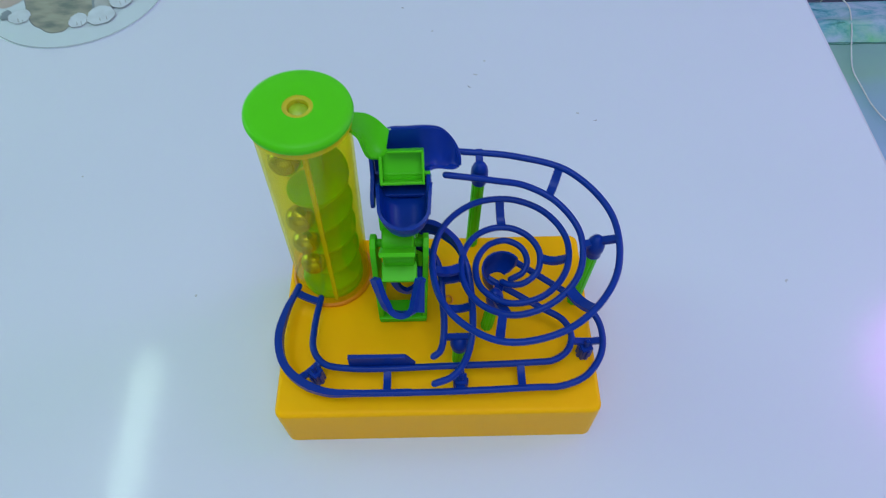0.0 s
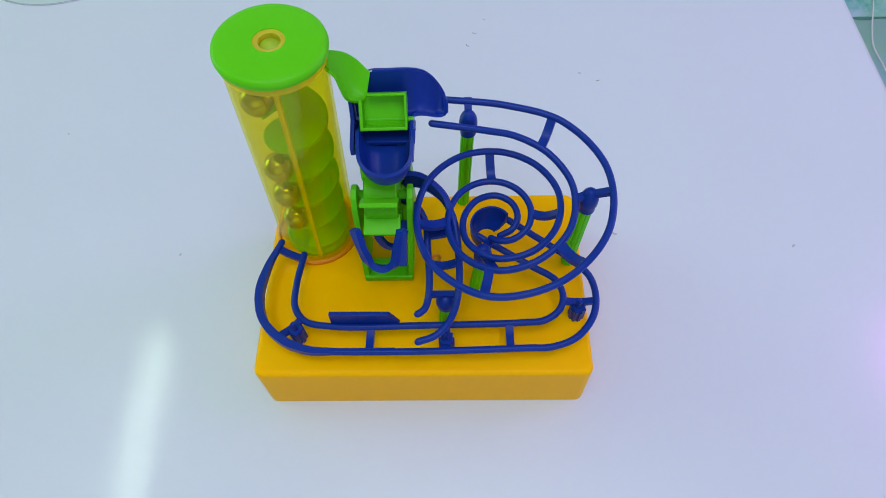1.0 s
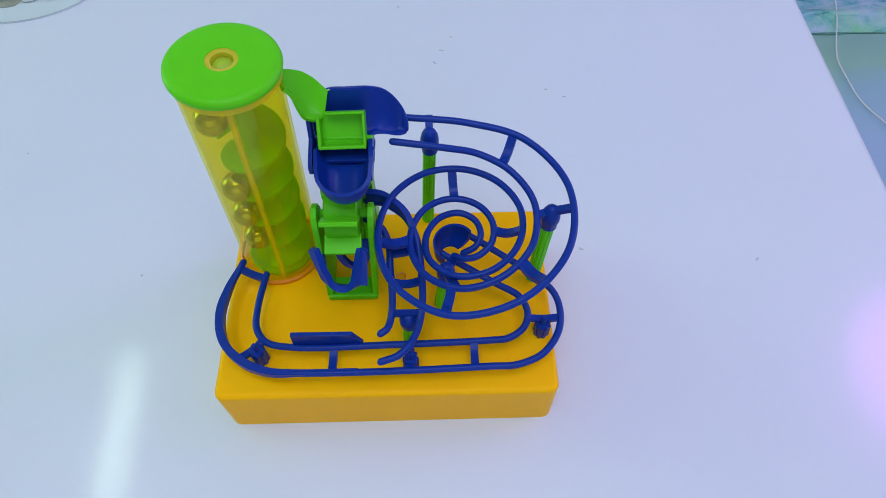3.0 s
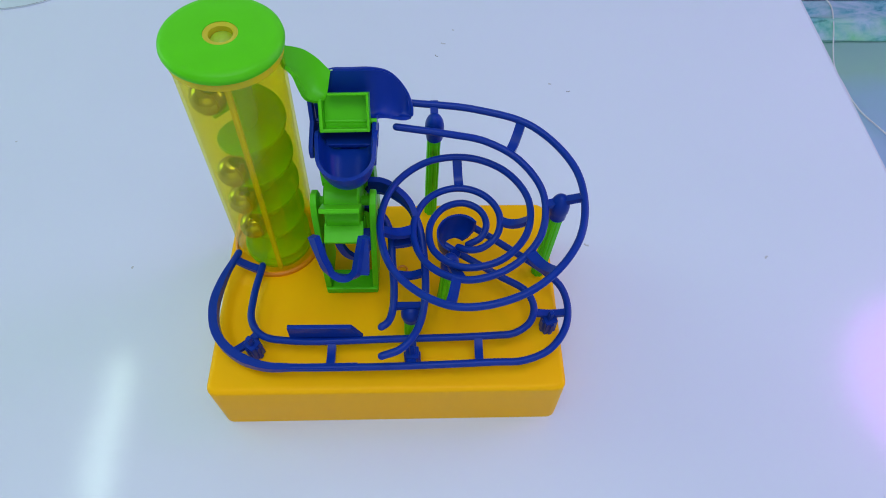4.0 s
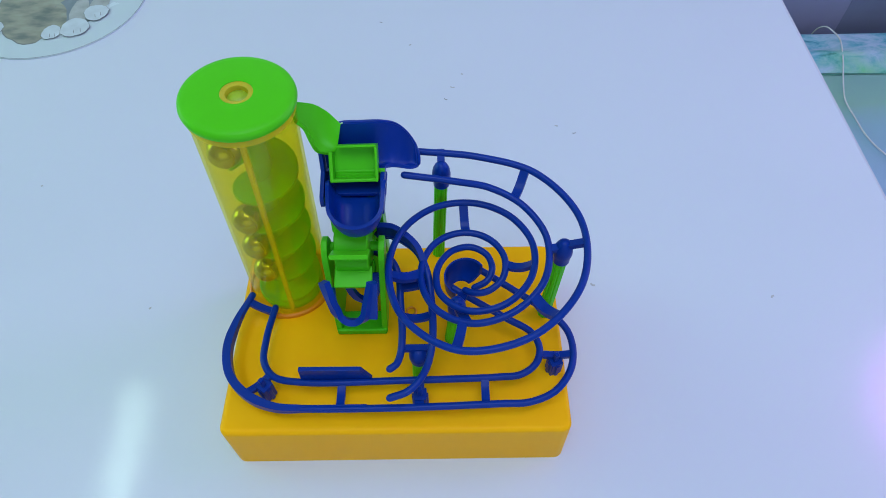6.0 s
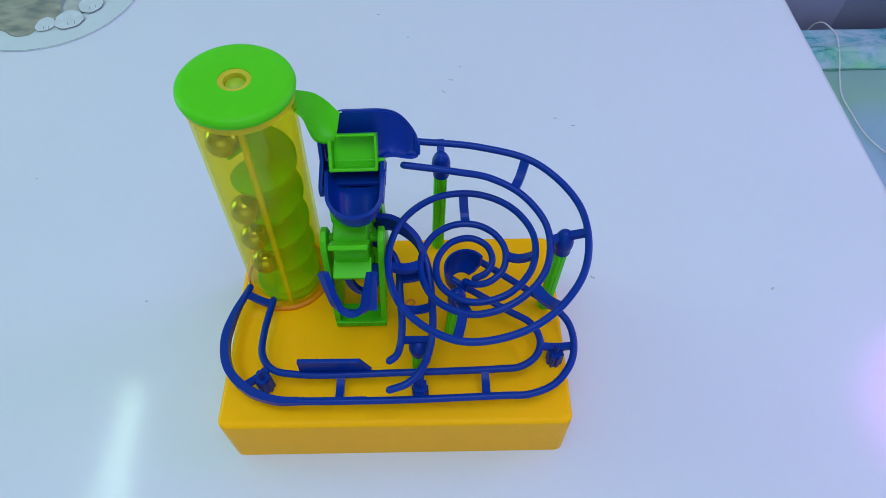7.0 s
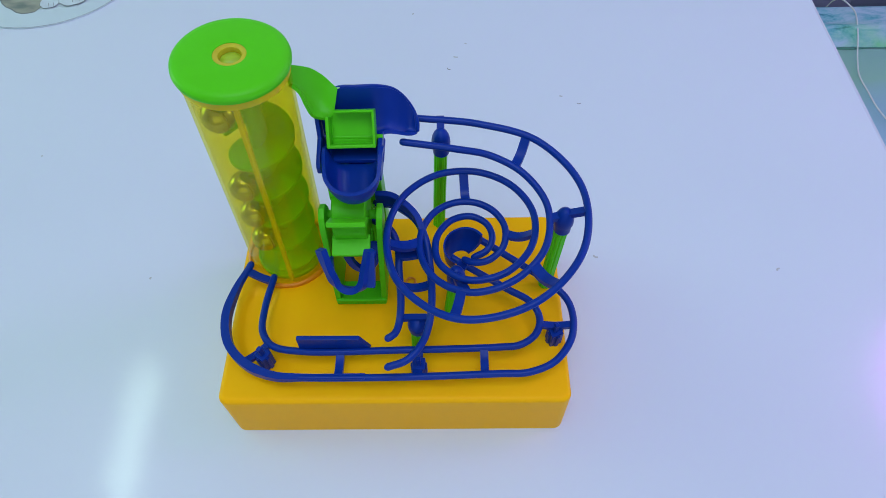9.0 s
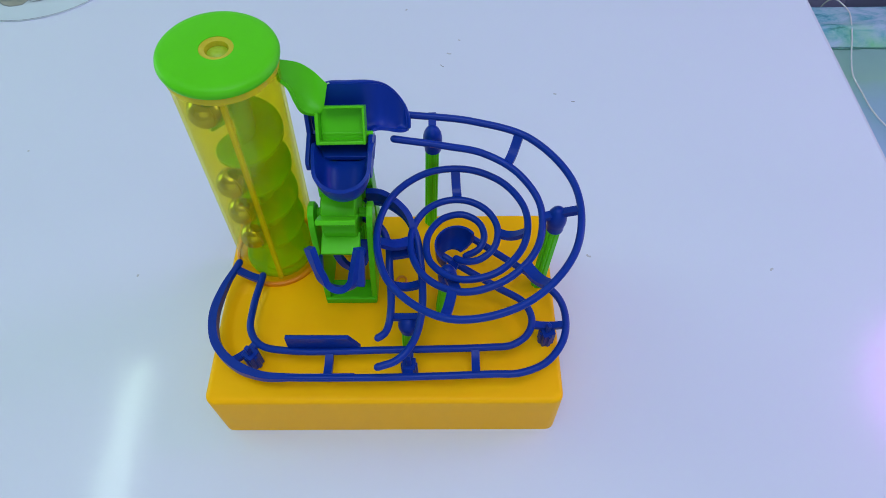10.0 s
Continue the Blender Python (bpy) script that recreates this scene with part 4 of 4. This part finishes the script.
# ---- bed, cable, cupboard ----
def bed():
    top = -0.45
    b = thing("bed", (1.15, 0.0, FLOOR), "low bed with watercolour blue and green linen", "bed")
    part("bed_frame", box((0.44, -1.05, FLOOR), (1.86, 0.90, FLOOR + 0.14), 0.01), DARK, b)
    bm = box((0.45, -1.03, FLOOR + 0.14), (1.85, 0.89, top), 0.03, 4)
    part("mattress", bm, LINEN, b, "mattress in pale blue and green linen")
    # quilt folded across the far end
    bm = bmesh.new()
    nx, ny = 60, 20
    rows = []
    for i in range(nx + 1):
        x = 0.46 + 1.38 * i / nx
        col = []
        for j in range(ny + 1):
            v = j / ny
            y = 0.792 + 0.106 * v + 0.004 * noise.noise((x * 5, v * 2, 0))
            z = top + 0.006 * math.exp(-((v - 0.36 - 0.05 * noise.noise((x * 6, 1, 0))) / 0.12) ** 2) + 0.010 * min(1, v * 6) * min(1, (1 - v) * 8 + 0.3) + 0.005 * noise.noise((x * 14, y * 30, 3)) * min(1, v * 8) + 0.002
            col.append(bm.verts.new((x, y, z)))
        rows.append(col)
    for p, q in zip(rows, rows[1:]):
        for k in range(ny):
            bm.faces.new((p[k], q[k], q[k + 1], p[k + 1]))
    bmesh.ops.recalc_face_normals(bm, faces=bm.faces)
    bmesh.ops.solidify(bm, geom=bm.faces[:], thickness=0.003)
    q = part("quilt", bm, QUILT, place=(1.15, 0.84, top))
    hem = smooth_line([(0.47 + 0.03 * i, 0.7905 + 0.003 * noise.noise((i * 0.7, 0, 5)), top + 0.0020 + 0.001 * noise.noise((i * 0.9, 3, 5))) for i in range(46)], 0.01)
    part("hem", sweep(hem, circle(0.0010, 6)), material("dark_green_thread", (0.10, 0.30, 0.24), 0.9, vary=0.6, scale=120, bump=0.2), q, "dark green stitched hem")
    tagged(q, "marbled teal and pale blue quilt folded across the bed", "quilt")


def cupboard():
    c = thing("cupboard", (0.9, 1.2, FLOOR), "dark violet cupboard behind the bed", "cupboard")
    part("body", box((0.2, 0.96, FLOOR), (2.35, 1.43, 0.35), 0.004), DARK, c)
    part("door", box((0.22, 0.945, FLOOR + 0.05), (0.7729, 0.958, 0.33), 0.0004), DARK, c)
    part("door", box((0.7731, 0.945, FLOOR + 0.05), (1.66, 0.958, 0.33), 0.0004), DARKER, c)


def cable():
    pts = [(0.718, 0.930, -0.500), (0.718, 0.926, -0.470), (0.7195, 0.918, -0.447), (0.7235, 0.904, -0.434), (0.7295, 0.886, -0.432), (0.733, 0.866, -0.432), (0.722, 0.818, -0.434), (0.704, 0.756, -0.442), (0.696, 0.721, -0.445), (0.697, 0.681, -0.4455), (0.6985, 0.646, -0.4455), (0.705, 0.617, -0.4455), (0.717, 0.592, -0.4455), (0.740, 0.548, -0.4455), (0.80, 0.49, -0.4455), (0.90, 0.44, -0.4455)]
    ob = part("charging_cable", sweep(smooth_line(pts, 0.006), circle(0.0012, 8)), CABLE, place=(0.70, 0.7, -0.4465))
    tagged(ob, "thin white cable lying in a curve on the bed", "cable")


# ---- lamps, with an added panel and added windows ----
def lamps():
    t = thing("tube_lamp", (-0.96, 0.25, CEIL - 0.03), "long white strip lamp on the ceiling", "lamp")
    m = pose(-0.955, 0.22, 0, 0, 0, 2)
    for name, lo, hi, mat, label in (("housing", (-0.040, -0.60, CEIL - 0.040), (0.040, 0.535, CEIL - 0.001), LEG, ""), ("diffuser", (-0.018, -0.585, CEIL - 0.058), (0.018, 0.52, CEIL - 0.040), glow("strip_glow", (0.74, 1.0, 0.86), 14.0), "glowing white diffuser")):
        bm = box(lo, hi, 0.006, 2)
        bmesh.ops.transform(bm, matrix=m, verts=bm.verts)
        part(name, bm, mat, t, label)
    r = thing("ceiling_lamp", (1.69, 0.595, CEIL - 0.03), "round violet ceiling lamp", "lamp")
    part("housing", lathe([(0, 0), (0.36, 0), (0.36, -0.03), (0, -0.03)], (1.69, 0.595, CEIL - 0.001), 48), LEG, r)
    part("diffuser", lathe([(0, -0.055), (0.18, -0.052), (0.28, -0.044), (0.342, -0.031), (0.342, -0.030), (0, -0.030)], (1.69, 0.595, CEIL - 0.002), 48), glow("violet_glow", (0.72, 0.20, 1.0), 6.5), r, "glowing violet diffuser")
    # unseen panel added on the ceiling as housing for the overhead fill
    c = thing("added_panel_lamp", (0.10, -0.30, CEIL - 0.02), "white square panel, unseen, added on the ceiling for overhead fill", "lamp")
    part("added_panel_frame", box((-0.42, -0.77, CEIL - 0.038), (0.62, 0.17, CEIL - 0.001), 0.004), LEG, c)
    # south window, unseen, added behind the fill light
    y = -1.95
    w = part("added_window_1", box((-0.8, y - 0.08, 0.1), (-0.75, y - 0.03, 1.4), 0.004), LEG, kind="structure")
    bm = bmesh.new()
    for lo, hi in (((1.15, y - 0.08, 0.1), (1.2, y - 0.03, 1.4)), ((-0.75, y - 0.08, 0.1), (1.15, y - 0.03, 0.15)), ((-0.75, y - 0.08, 1.35), (1.15, y - 0.03, 1.4)), ((0.18, y - 0.08, 0.15), (0.22, y - 0.03, 1.35))):
        box(lo, hi, 0.003, 1, bm)
    part("added_window_frame", bm, LEG, w)
    # side windows, both unseen, added behind the left and right fills
    for name, x, z0, z1 in (("added_window_2", -2.45, 0.1, 1.35), ("added_window_3", 2.45, 0.05, 1.20)):
        w = part(name, box((x - 0.025, 0.1, z0), (x + 0.025, 0.15, z1), 0.004), LEG, kind="structure")
        bm = bmesh.new()
        for lo, hi in (((x - 0.025, 1.35, z0), (x + 0.025, 1.4, z1)), ((x - 0.025, 0.15, z0), (x + 0.025, 1.35, z0 + 0.05)), ((x - 0.025, 0.15, z1 - 0.05), (x + 0.025, 1.35, z1))):
            box(lo, hi, 0.003, 1, bm)
        part("added_window_frame", bm, LEG, w)


room()
table()
toy_base()
tube_lift()
spiral_track()
posts()
lower_track()
middle_track()
wheel_tower()
tray()
balls()
coaster()
bed()
cupboard()
cable()
lamps()


def motions():
    """Nothing in the place moves; only the camera is carried."""


motions()
